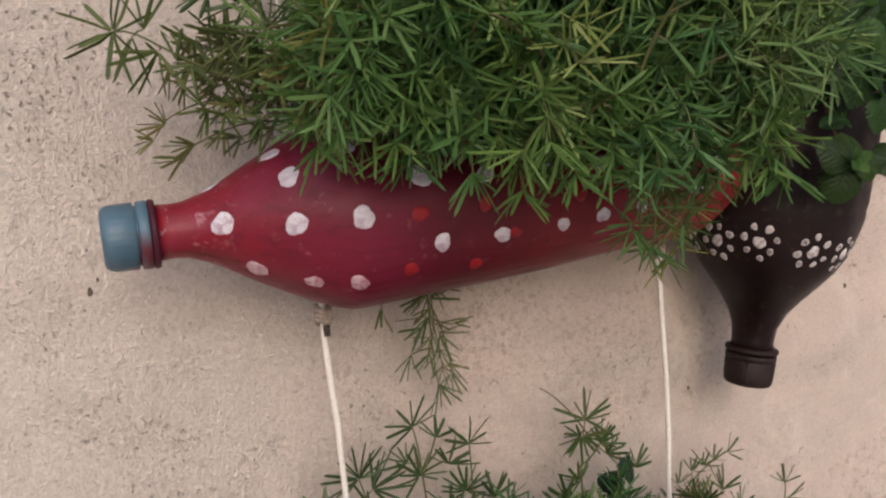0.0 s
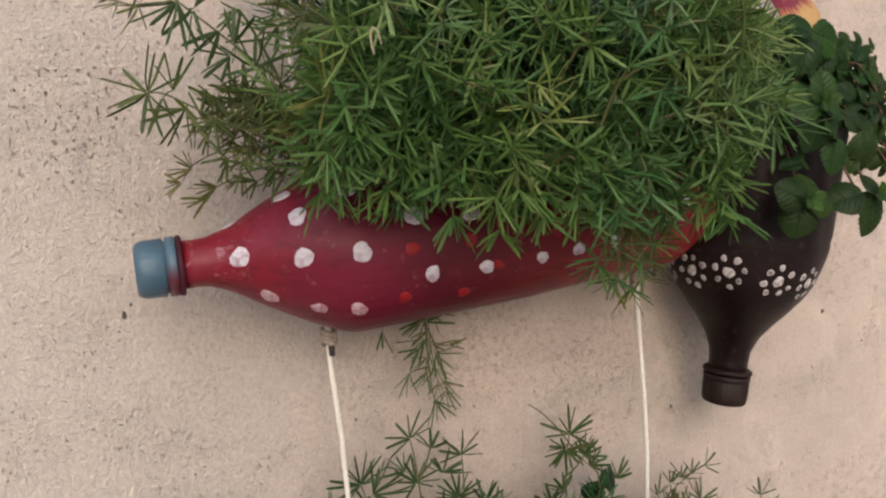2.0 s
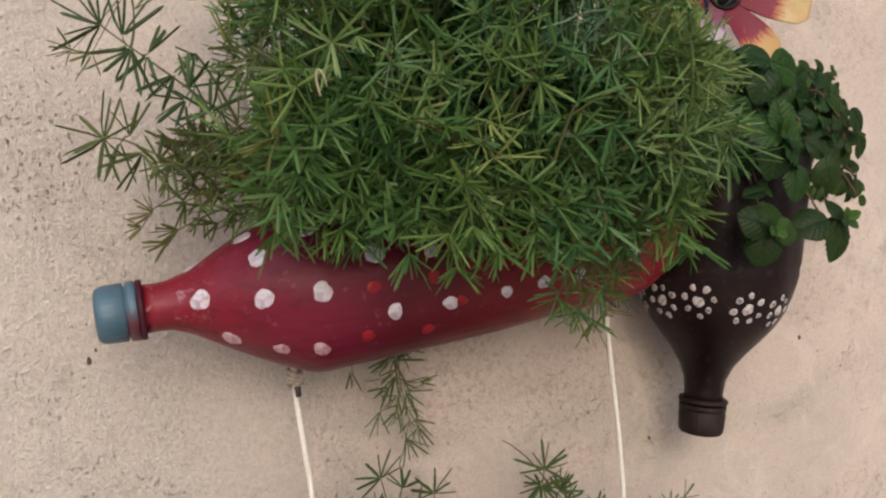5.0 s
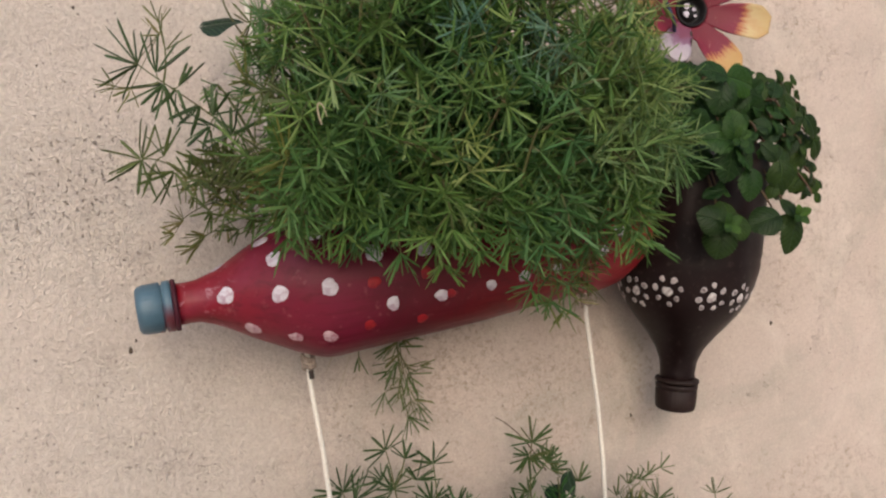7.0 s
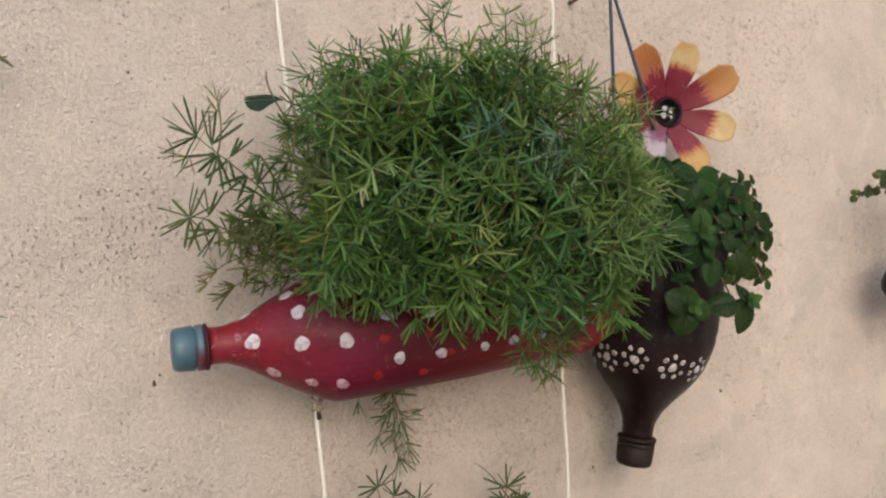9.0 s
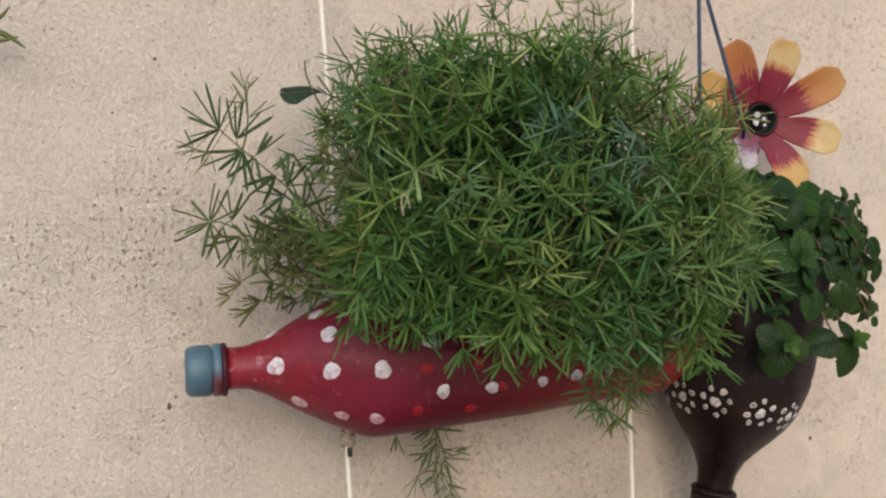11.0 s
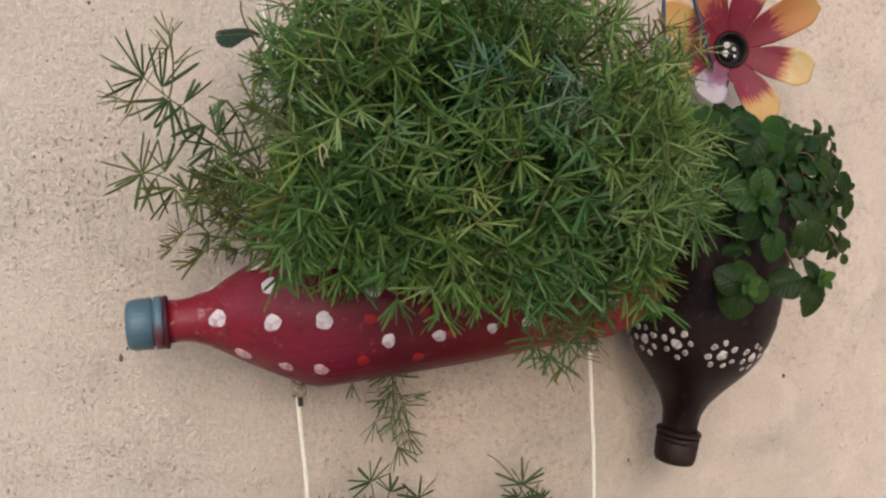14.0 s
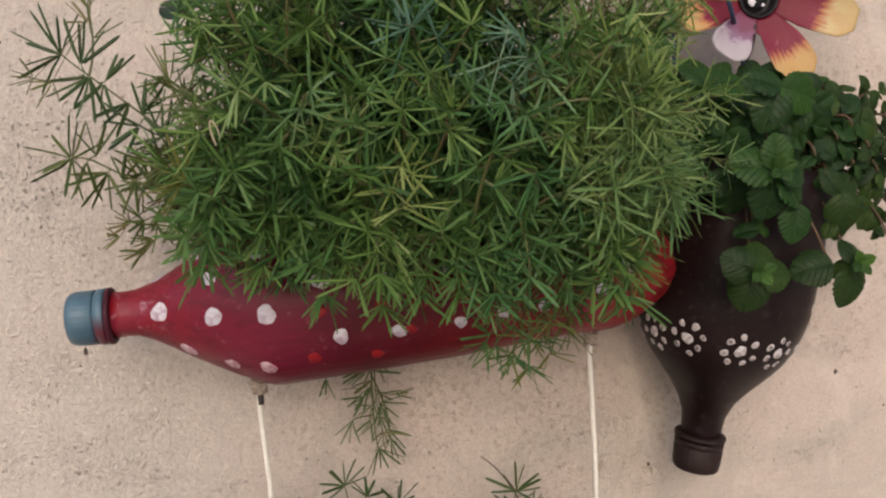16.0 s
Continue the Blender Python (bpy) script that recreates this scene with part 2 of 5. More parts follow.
def needle_green(name, tones, share=0.22):
    m = Mat(name, 0.46, specular=0.32)
    geo = m.t.nodes.new("ShaderNodeNewGeometry")
    info = m.t.nodes.new("ShaderNodeObjectInfo")
    isl = geo.outputs["Random Per Island"]
    col = m.ramp(isl, *zip((0.0, 0.35, 0.7, 1.0), tones))
    frond_tone = m.ramp(info.outputs["Random"], (0.0, (0.62, 0.80, 0.90)), (0.35, (0.88, 0.97, 0.95)), (0.7, (1.08, 1.05, 0.95)), (1.0, (1.35, 1.22, 1.02)))
    col = m.mix(1.0, col, frond_tone, "MULTIPLY")
    m.color(col)
    m.leafy(col, share)
    return m.m


def broad_leaf(name, a, b, share=0.2, rough=0.42):
    m = Mat(name, rough, specular=0.24)
    info = m.t.nodes.new("ShaderNodeObjectInfo")
    n1, n2 = m.noise(1.6, 4, 0.6), m.noise(9.0, 3, 0.6)
    col = m.mix(m.grey(n1, 0.3, 0.7), a, b)
    tone = m.ramp(info.outputs["Random"], (0.0, (0.58, 0.66, 0.72)), (0.6, (1.0, 1.0, 1.0)), (1.0, (1.55, 1.45, 1.05)))
    col = m.mix(1.0, col, tone, "MULTIPLY")
    # veins: paler lines along the midrib and out to the edge
    sep = m.t.nodes.new("ShaderNodeSeparateXYZ")
    m.link(m.co.outputs["Object"], sep.inputs[0])
    side = m.math("ABSOLUTE", sep.outputs["Y"])
    rib = m.grey(side, 0.028, 0.008)
    slant = m.math("SUBTRACT", sep.outputs["X"], m.math("MULTIPLY", side, 0.75))
    wave = m.math("ABSOLUTE", m.math("SUBTRACT", m.math("FRACT", m.math("MULTIPLY", slant, 6.5)), 0.5))
    vein = m.math("MAXIMUM", rib, m.math("MULTIPLY", m.grey(wave, 0.12, 0.03), 0.8))
    col = m.mix(m.math("MULTIPLY", vein, 0.42), col, (0.066, 0.118, 0.046))
    m.color(col)
    m.bump(m.math("SUBTRACT", m.math("MULTIPLY", n2, 0.5), vein), 0.85, 0.0012)
    m.leafy(col, share)
    return m.m


def petal_paint(name="petal_paint", edge=0.0, ragged=0.030, tip=((0.47, 0.29, 0.115), (0.46, 0.26, 0.085))):
    """Maroon to the edge (metres off the usual line), then the tip's two yellows, brushed from the hub outwards."""
    m = Mat(name, 0.5, specular=0.3)
    ln = m.t.nodes.new("ShaderNodeVectorMath")
    ln.operation = "LENGTH"
    m.link(m.co.outputs["Object"], ln.inputs[0])
    way = m.t.nodes.new("ShaderNodeVectorMath")
    way.operation = "NORMALIZE"
    m.link(m.co.outputs["Object"], way.inputs[0])
    streak = m.node("ShaderNodeTexNoise", Scale=24.0, Detail=5.0, Roughness=0.75)
    m.link(way.outputs[0], streak.inputs["Vector"])
    streak = streak.outputs["Fac"]
    d = m.math("ADD", ln.outputs["Value"], m.math("MULTIPLY", m.math("SUBTRACT", streak, 0.5), ragged))
    d = m.math("ADD", d, m.math("MULTIPLY", m.math("SUBTRACT", m.noise(120.0, 4, 0.7), 0.5), 0.010))
    d = m.math("SUBTRACT", d, edge)
    thin = m.noise(200.0, 4, 0.7)
    col = m.ramp(m.grey(d, 0.0, 0.07), (0.0, (0.11, 0.006, 0.016)), (0.35, (0.150, 0.009, 0.024)), (0.54, (0.175, 0.014, 0.036)), (0.585, (0.36, 0.13, 0.06)), (0.65, tip[0]), (1.0, tip[1]))
    rust = m.grey(m.noise(60.0, 3), 0.48, 0.68, 0, 0.65)
    col = m.mix(m.math("MULTIPLY", rust, m.grey(d, 0.038, 0.044)), col, m.mix(0.4, col, (0.40, 0.12, 0.03)))
    col = m.mix(m.grey(thin, 0.60, 0.74, 0, 0.35), col, (0.42, 0.24, 0.20))
    m.color(col)
    m.rough(m.grey(thin, 0.3, 0.7, 0.40, 0.60))
    m.bump(m.math("ADD", streak, thin), 0.3, 0.0008)
    return m.m


def faded_petal():
    m = Mat("faded_petal_paint", 0.45)
    ln = m.t.nodes.new("ShaderNodeVectorMath")
    ln.operation = "LENGTH"
    m.link(m.co.outputs["Object"], ln.inputs[0])
    d = m.math("ADD", ln.outputs["Value"], m.math("MULTIPLY", m.math("SUBTRACT", m.noise(110.0, 4, 0.7), 0.5), 0.03))
    col = m.ramp(m.grey(d, 0.0, 0.07), (0.0, (0.17, 0.02, 0.05)), (0.28, (0.16, 0.035, 0.075)), (0.42, (0.20, 0.10, 0.17)), (0.50, (0.36, 0.30, 0.35)), (1.0, (0.47, 0.42, 0.42)))
    m.color(col)
    return m.m


def simple(name, a, b, scale, rough=0.6, bump=0.3, depth=0.001):
    m = Mat(name, rough, specular=0.35)
    n = m.noise(scale, 4, 0.6)
    m.color(m.mix(m.grey(n, 0.3, 0.7), a, b))
    m.bump(n, bump, depth)
    return m.m


WALL = plaster()
RED = red_paint()
WHITE_DOT = dot_paint("white_dot_paint", (0.62, 0.59, 0.65), (0.50, 0.43, 0.51), (0.36, 0.24, 0.31))
PINK_DOT = dot_paint("rubbed_pink_dot_paint", (0.52, 0.36, 0.40), (0.42, 0.25, 0.30), (0.28, 0.08, 0.12))
RED_DOT = dot_paint("scarlet_dot_paint", (0.29, 0.007, 0.013), (0.24, 0.007, 0.013), (0.16, 0.007, 0.014))
RING_DOT = ring_paint()
HEART_DOT = dot_paint("daisy_heart_paint", (0.64, 0.60, 0.61), (0.48, 0.43, 0.45), (0.30, 0.24, 0.25))
CAP = cap_plastic()
NECK = dark_plastic("dark_maroon_plastic", (0.045, 0.008, 0.016), 0.45)
BROWN = dark_plastic("dark_brown_plastic", (0.0096, 0.0045, 0.0049), 0.36)
BROWN_CAP = dark_plastic("dark_brown_cap_plastic", (0.015, 0.008, 0.0075), 0.5)
BLACK = dark_plastic("black_plastic", (0.011, 0.010, 0.011), 0.42)
CORD = simple("white_cotton_cord", (0.82, 0.78, 0.72), (0.68, 0.62, 0.55), 700.0, 0.85, 0.6, 0.0006)
KNOT = simple("soiled_cord_knot", (0.40, 0.33, 0.28), (0.17, 0.125, 0.10), 300.0, 0.9, 0.6, 0.001)
BURNT = simple("burnt_cord_end", (0.03, 0.022, 0.02), (0.07, 0.05, 0.04), 300.0, 0.8)
BLUE_CORD = simple("blue_nylon_cord", (0.030, 0.060, 0.125), (0.018, 0.028, 0.050), 160.0, 0.5, 0.4, 0.0006)
SOIL = simple("damp_potting_soil", (0.022, 0.015, 0.011), (0.06, 0.042, 0.03), 160.0, 0.95, 0.9, 0.004)
FERN = needle_green("fern_needles", ((0.086, 0.172, 0.046), (0.106, 0.200, 0.054), (0.132, 0.232, 0.066), (0.180, 0.280, 0.096)), 0.40)
FERN_DRY = needle_green("thin_olive_fern_needles", ((0.105, 0.120, 0.036), (0.130, 0.142, 0.042), (0.155, 0.155, 0.052), (0.21, 0.18, 0.075)), 0.3)
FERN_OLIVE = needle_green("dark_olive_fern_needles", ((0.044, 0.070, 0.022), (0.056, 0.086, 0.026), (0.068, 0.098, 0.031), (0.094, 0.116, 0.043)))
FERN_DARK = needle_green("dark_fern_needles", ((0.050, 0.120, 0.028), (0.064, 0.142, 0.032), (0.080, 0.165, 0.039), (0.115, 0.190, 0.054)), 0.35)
# darkest greens: shade inside the crowns put into the colour, also for dark shoots
FERN_SHADE = needle_green("shaded_dark_fern_needles", ((0.026, 0.056, 0.015), (0.034, 0.068, 0.018), (0.044, 0.078, 0.022), (0.072, 0.086, 0.032)))
FERN_PALE = needle_green("pale_olive_fern_needles", ((0.105, 0.138, 0.036), (0.130, 0.160, 0.043), (0.155, 0.180, 0.052), (0.200, 0.210, 0.070)), 0.4)
FERN_LIGHT = needle_green("light_fern_needles", ((0.152, 0.232, 0.068), (0.180, 0.264, 0.082), (0.220, 0.300, 0.108), (0.290, 0.360, 0.160)), 0.36)
FERN_WAXY = needle_green("waxy_blue_green_fern_needles", ((0.090, 0.175, 0.090), (0.115, 0.205, 0.112), (0.150, 0.240, 0.140), (0.230, 0.310, 0.210)), 0.34)
DRY_STRAW = simple("dry_straw", (0.52, 0.46, 0.34), (0.38, 0.31, 0.21), 90.0)
FERN_STEM = simple("green_brown_stem", (0.075, 0.11, 0.03), (0.12, 0.09, 0.04), 60.0, 0.6)
MINT = broad_leaf("mint_leaf", (0.0108, 0.0355, 0.0063), (0.022, 0.061, 0.0102), 0.18, 0.44)
MINT_MID = broad_leaf("small_mint_leaf", (0.017, 0.039, 0.0066), (0.035, 0.066, 0.0108), 0.25, 0.44)
MINT_PALE = broad_leaf("young_mint_leaf", (0.030, 0.080, 0.012), (0.055, 0.115, 0.018), 0.2, 0.45)
MINT_STEM = simple("reddish_mint_stem", (0.07, 0.035, 0.022), (0.10, 0.06, 0.03), 60.0, 0.6)
VINE = broad_leaf("dark_vine_leaf", (0.009, 0.024, 0.016), (0.013, 0.031, 0.020), 0.06)
SUCC = broad_leaf("grey_green_leaf", (0.09, 0.14, 0.055), (0.14, 0.18, 0.08))
PETAL = petal_paint()
PETAL_ORANGE = petal_paint("orange_petal_paint", -0.001, 0.046, ((0.36, 0.145, 0.050), (0.36, 0.185, 0.060)))
PETAL_RUST = petal_paint("rusty_petal_paint", -0.001, 0.056, ((0.27, 0.090, 0.035), (0.34, 0.145, 0.045)))
PETAL_CREAM = petal_paint("cream_petal_paint", 0.0, 0.014, ((0.50, 0.38, 0.20), (0.44, 0.28, 0.10)))
PETAL_FADED = faded_petal()
HUB = dark_plastic("black_hub_paint", (0.009, 0.008, 0.009), 0.35)
WIRE = simple("dark_wire", (0.03, 0.025, 0.025), (0.06, 0.05, 0.045), 200.0, 0.5)
STEEL = simple("rusty_nail_steel", (0.16, 0.12, 0.10), (0.10, 0.06, 0.04), 150.0, 0.55)
PIT = simple("open_pore", (0.06, 0.045, 0.036), (0.12, 0.09, 0.07), 300.0, 0.95)
EARTH = simple("pale_bounce_ground", (0.44, 0.40, 0.35), (0.53, 0.48, 0.42), 3.0, 0.95, 0.6, 0.02)


# ---- building helpers ----
def mesh_of(name, verts, faces, material, smooth=True):
    me = bpy.data.meshes.new(name)
    me.from_pydata([tuple(v) for v in verts], [], faces)
    me.materials.append(material)
    if smooth:
        me.polygons.foreach_set("use_smooth", [True] * len(me.polygons))
    me.update()
    return me


def part(name, me, parent, label=""):
    ob = new(name, me)
    ob.parent = parent
    if label:
        ob["label"] = label
    return ob


def thing(name, at, label, category, group="", kind=""):
    ob = new(name)
    ob.empty_display_size = 0.02
    ob.matrix_world = Matrix.Translation(at)
    return tagged(ob, label, category, group, kind)


def axes_of(direction):
    d = Vector(direction).normalized()
    u = Vector((0, 0, 1)) - d.z * d
    if u.length < 1e-4:
        u = Vector((1, 0, 0))
    u.normalize()
    return d, u, d.cross(u)


def dent(s, a, wobble):
    return wobble * noise.noise(Vector((s * 28.0, 1.3 * math.cos(a), 1.3 * math.sin(a)))) if wobble else 0.0


def lathe(profile, origin, direction, segs=64, lobes=None, wobble=0.0, close=(False, False), cut=None):
    """Rings of (distance, radius) round an axis. lobes(s, angle) scales the radius; cut(s, angle) leaves a quad out."""
    d, u, v = axes_of(direction)
    o = Vector(origin)
    verts, faces = [], []
    for s, r in profile:
        for k in range(segs):
            a = 2 * math.pi * k / segs
            rr = r * (lobes(s, a) if lobes else 1.0)
            verts.append(o + d * s + (u * math.cos(a) + v * math.sin(a)) * (rr + dent(s, a, wobble)))
    n = len(profile)
    for i in range(n - 1):
        for k in range(segs):
            if cut and cut(profile[i][0], math.degrees(2 * math.pi * k / segs)):
                continue
            k2 = (k + 1) % segs
            faces.append((i * segs + k, i * segs + k2, (i + 1) * segs + k2, (i + 1) * segs + k))
    if close[0]:
        faces.append(tuple(range(segs))[::-1])
    if close[1]:
        faces.append(tuple(range((n - 1) * segs, n * segs)))
    return verts, faces


def tube(points, radius, segs=6, taper=1.0):
    """A round tube along points, with closed ends."""
    pts = [Vector(p) for p in points]
    verts, faces = [], []
    ref = Vector((0.13, 0.91, 0.37))
    for i, p in enumerate(pts):
        t = (pts[min(i + 1, len(pts) - 1)] - pts[max(i - 1, 0)]).normalized()
        a = t.cross(ref).normalized()
        b = t.cross(a)
        r = radius * (1 + (taper - 1) * i / (len(pts) - 1))
        for k in range(segs):
            w = 2 * math.pi * k / segs
            verts.append(p + (a * math.cos(w) + b * math.sin(w)) * r)
    for i in range(len(pts) - 1):
        for k in range(segs):
            k2 = (k + 1) % segs
            faces.append((i * segs + k, i * segs + k2, (i + 1) * segs + k2, (i + 1) * segs + k))
    faces.append(tuple(range(segs))[::-1])
    faces.append(tuple(range((len(pts) - 1) * segs, len(pts) * segs)))
    return verts, faces


def bezier(ctrl, n):
    """n + 1 points along the Bezier curve of any number of control points."""
    out = []
    for i in range(n + 1):
        t = i / n
        q = [Vector(c) for c in ctrl]
        while len(q) > 1:
            q = [a.lerp(b, t) for a, b in zip(q, q[1:])]
        out.append(q[0])
    return out


def solid(ob, thickness, offset=-1.0):
    md = ob.modifiers.new("thickness", "SOLIDIFY")
    md.thickness, md.offset = thickness, offset
    return ob


def interp(profile, s):
    for (a, ra), (b, rb) in zip(profile, profile[1:]):
        if a <= s <= b:
            return ra + (rb - ra) * (s - a) / (b - a)
    return profile[-1][1]


def blob_on(profile, origin, direction, s, angle, size, rng, aspect=1.0, lift=0.00022, n=24, wobble=0.0008, lobes=None):
    """A hand-dabbed, slightly raised spot of paint on a lathed surface, uneven at its edge. Returns verts, faces and its centre."""
    d, u, v = axes_of(direction)
    o = Vector(origin)
    a0 = math.radians(angle)
    r0 = interp(profile, s)
    ph = [rng.uniform(0, 6.28) for _ in range(3)]

    def on(ds, da, up):
        ss = s + ds
        a = a0 + da / r0
        r = interp(profile, ss) * (lobes(ss, a) if lobes else 1.0) + up + dent(ss, a, wobble)
        return o + d * ss + (u * math.cos(a) + v * math.sin(a)) * r

    centre = on(0, 0, lift)
    verts, faces = [on(0, 0, lift * 1.3)], []
    for ring, (k, up) in enumerate(((0.5, lift * 1.4), (0.88, lift * 1.1), (1.0, -0.0002))):
        for i in range(n):
            w = 2 * math.pi * i / n
            rr = size * k * (1 + 0.10 * math.sin(2 * w + ph[0]) + 0.06 * math.sin(3 * w + ph[1]) + 0.04 * math.sin(5 * w + ph[2]) + 0.025 * math.sin(9 * w + ph[0]))
            verts.append(on(rr * aspect * math.cos(w), rr * math.sin(w), up))
    for i in range(n):
        j = (i + 1) % n
        faces.append((0, 1 + i, 1 + j))
        for ring in range(2):
            b0, b1 = 1 + ring * n, 1 + (ring + 1) * n
            faces.append((b0 + i, b1 + i, b1 + j, b0 + j))
    verts = [p - centre for p in verts]
    return verts, [f[::-1] for f in faces], centre


# ---- setting ----
def box_mesh(name, lo, hi, material):
    x0, y0, z0 = lo
    x1, y1, z1 = hi
    v = [(x0, y0, z0), (x1, y0, z0), (x1, y1, z0), (x0, y1, z0), (x0, y0, z1), (x1, y0, z1), (x1, y1, z1), (x0, y1, z1)]
    f = [(3, 2, 1, 0), (4, 5, 6, 7), (0, 1, 5, 4), (1, 2, 6, 5), (2, 3, 7, 6), (3, 0, 4, 7)]
    return mesh_of(name, v, f, material, smooth=False)


wall = new("wall_north", box_mesh("wall_north", (-3.0, 0.0, -0.2), (3.5, 0.2, 3.0), WALL))
tagged(wall, "cream plastered wall with pores and grey stains", "wall", kind="structure")
# ground out of view, its paleness set to throw fill light upwards
ground_me = mesh_of("ground", [(-60, -120, 0), (60, -120, 0), (60, 60, 0), (-60, 60, 0)], [(0, 1, 2, 3)], EARTH, False)
ground = tagged(new("ground", ground_me), "unseen pale ground that bounces light up at the wall", "ground", kind="structure")


def pits():
    rng = random.Random(4)
    spots = [(-0.155, 1.511, 0.0022), (-0.151, 1.5165, 0.0011), (0.355, 1.454, 0.0019), (0.393, 1.426, 0.0010), (0.209, 1.401, 0.0013), (-0.164, 1.737, 0.0014), (-0.19, 1.70, 0.0009), (0.288, 1.787, 0.0013), (0.372, 1.61, 0.0011), (0.42, 1.815, 0.0011), (0.25, 1.79, 0.0010), (-0.2, 1.64, 0.001)]
    for x, z, r in spots:
        verts, faces = [(0, -0.0004, 0)], []
        n = 9
        for i in range(n):
            w = 2 * math.pi * i / n
            k = r * rng.uniform(0.6, 1.3)
            verts.append((k * 0.75 * math.cos(w), -0.00005, k * 1.15 * math.sin(w)))
            faces.append((0, 1 + (i + 1) % n, 1 + i))
        ob = part("pit", mesh_of("pit", verts, faces, PIT), wall)
        ob.location = (x, -0.0002, z)


pits()


# ---- red bottle planter ----
RED_O, RED_D = (-0.1235, -0.062, 1.538), (0.3265, -0.005, 0.0095)
RED_PROFILE = [(0, 0.0125), (0.006, 0.0122), (0.012, 0.0127), (0.020, 0.0155), (0.030, 0.0205), (0.040, 0.0265), (0.052, 0.033), (0.065, 0.0395), (0.078, 0.0443), (0.084, 0.0456), (0.090, 0.0458), (0.1, 0.0453), (0.12, 0.0448), (0.15, 0.0445), (0.19, 0.0425), (0.22, 0.0397), (0.255, 0.0375), (0.272, 0.0371), (0.281, 0.0361), (0.293, 0.0330), (0.306, 0.0265), (0.317, 0.0195), (0.3225, 0.012), (0.322, 0.004)]


def base_lobes(s, a):
    k = max(0.0, min(1.0, (s - 0.27) / 0.04))
    # the weight of the soil makes the belly sag
    sag = math.exp(-((s - 0.098) / 0.045) ** 2) * 0.048 * max(0.0, -math.cos(a)) ** 3
    return (1.0 - 0.10 * k * (0.5 + 0.5 * math.cos(5 * a + 0.6))) * (1.0 + sag)


def bottle_planter(origin, label, body_mat, cap_mat, cap_label, dotted, group):
    o = Vector(origin)
    d, u, v = axes_of(RED_D)
    root = thing("bottle_planter", o + d * 0.16 - u * 0.045, label, "planter", group)
    shift = -root.matrix_world.translation

    def opening(s, a):
        return 0.105 <= s <= 0.255 and (a < 38 or a > 318)

    verts, faces = lathe(RED_PROFILE, o + shift, RED_D, 72, base_lobes, 0.0008, (False, True), opening)
    body = part("body", mesh_of("body", verts, faces, body_mat), root, "hand-painted plastic bottle body")
    solid(body, 0.0008)
    # neck ring and cap with a knurled skirt
    ring = [(-0.003, 0.0128), (-0.003, 0.0150), (-0.0022, 0.0157), (-0.0008, 0.0157), (0.0, 0.0150), (0.0, 0.0124)]
    verts, faces = lathe(ring, o + shift, RED_D, 48)
    part("neck_ring", mesh_of("neck_ring", verts, faces, NECK), root, "dark maroon neck ring")
    prof = [(0.0, 0.004), (0.0, 0.0112), (0.0006, 0.0130), (0.0022, 0.0142), (0.0045, 0.0147), (0.0140, 0.0150), (0.0144, 0.0145), (0.0146, 0.0134), (0.0154, 0.0134), (0.0156, 0.0147), (0.0160, 0.0153), (0.0198, 0.0155), (0.0203, 0.0150), (0.0205, 0.0138)]

    def knurl(s, a):
        return 1.0 + (0.007 * math.copysign(1, math.sin(60 * a)) if 0.004 < s < 0.0142 else 0.0)

    verts, faces = lathe(prof, (0, 0, 0), RED_D, 120, knurl, 0, (True, False))
    cap = part("cap", mesh_of("cap", verts, faces, cap_mat), root, cap_label)
    cap.location = o + shift - d * 0.0235
    # the plug of soil under the opening
    pts, fcs = [], []
    nx, ny = 26, 10
    for i in range(nx + 1):
        for j in range(ny + 1):
            s, y = 0.10 + 0.16 * i / nx, -1 + 2 * j / ny
            r = interp(RED_PROFILE, s) - 0.0022
            h = 0.55 * r + 0.003 * noise.noise(Vector((s * 90, y * 4, 1.7)))
            pts.append(o + shift + d * s + v * (y * math.sqrt(max(r * r - h * h, 0))) + u * h)
    for i in range(nx):
        for j in range(ny):
            a = i * (ny + 1) + j
            fcs.append((a, a + 1, a + ny + 2, a + ny + 1))
    part("soil", mesh_of("soil", pts, fcs, SOIL), root, "damp dark potting soil")
    if dotted:
        rng = random.Random(11)
        white = [(0.0267, 86.5, 5.5), (0.0562, 93.8, 5.4), (0.0839, 93.4, 5.6), (0.121, 114.4, 5.2), (0.1517, 114.9, 4.4), (0.1855, 114.4, 4.2), (0.2092, 112.9, 4.6), (0.2332, 111.2, 4.2), (0.0562, 57.6, 5.2), (0.0515, 24.8, 4.8), (0.0250, 4.4, 4.8), (0.0820, 49.1, 5.2), (0.113, 73.1, 5.6), (0.1444, 76.2, 4.8), (0.0813, 20.2, 4.6), (0.2408, 76.3, 4.6), (0.2675, 102.2, 4.8), (0.283, 84.0, 5.2), (0.178, 74.0, 4.5), (0.210, 75.0, 4.4)]
        pink = [(0.0397, 142.8, 5.0), (0.0630, 139.7, 4.6), (0.0819, 134.3, 5.2)]
        scarlet = [(0.1103, 95.0, 4.0), (0.1427, 93.8, 4.2), (0.1683, 95.9, 4.2), (0.1063, 130.0, 4.2), (0.1398, 134.0, 4.0), (0.1584, 114.7, 3.2), (0.195, 95.0, 4.0), (0.222, 94.0, 3.8)]
        for spots, material, name in ((white, WHITE_DOT, "white_dot"), (pink, PINK_DOT, "pink_dot"), (scarlet, RED_DOT, "red_dot")):
            for s, a, r in spots:
                verts, faces, at = blob_on(RED_PROFILE, o, RED_D, s, a, r / 1080, rng, aspect=rng.uniform(0.9, 1.12), lobes=base_lobes)
                part(name, mesh_of(name, verts, faces, material), root).location = at + shift
    return root


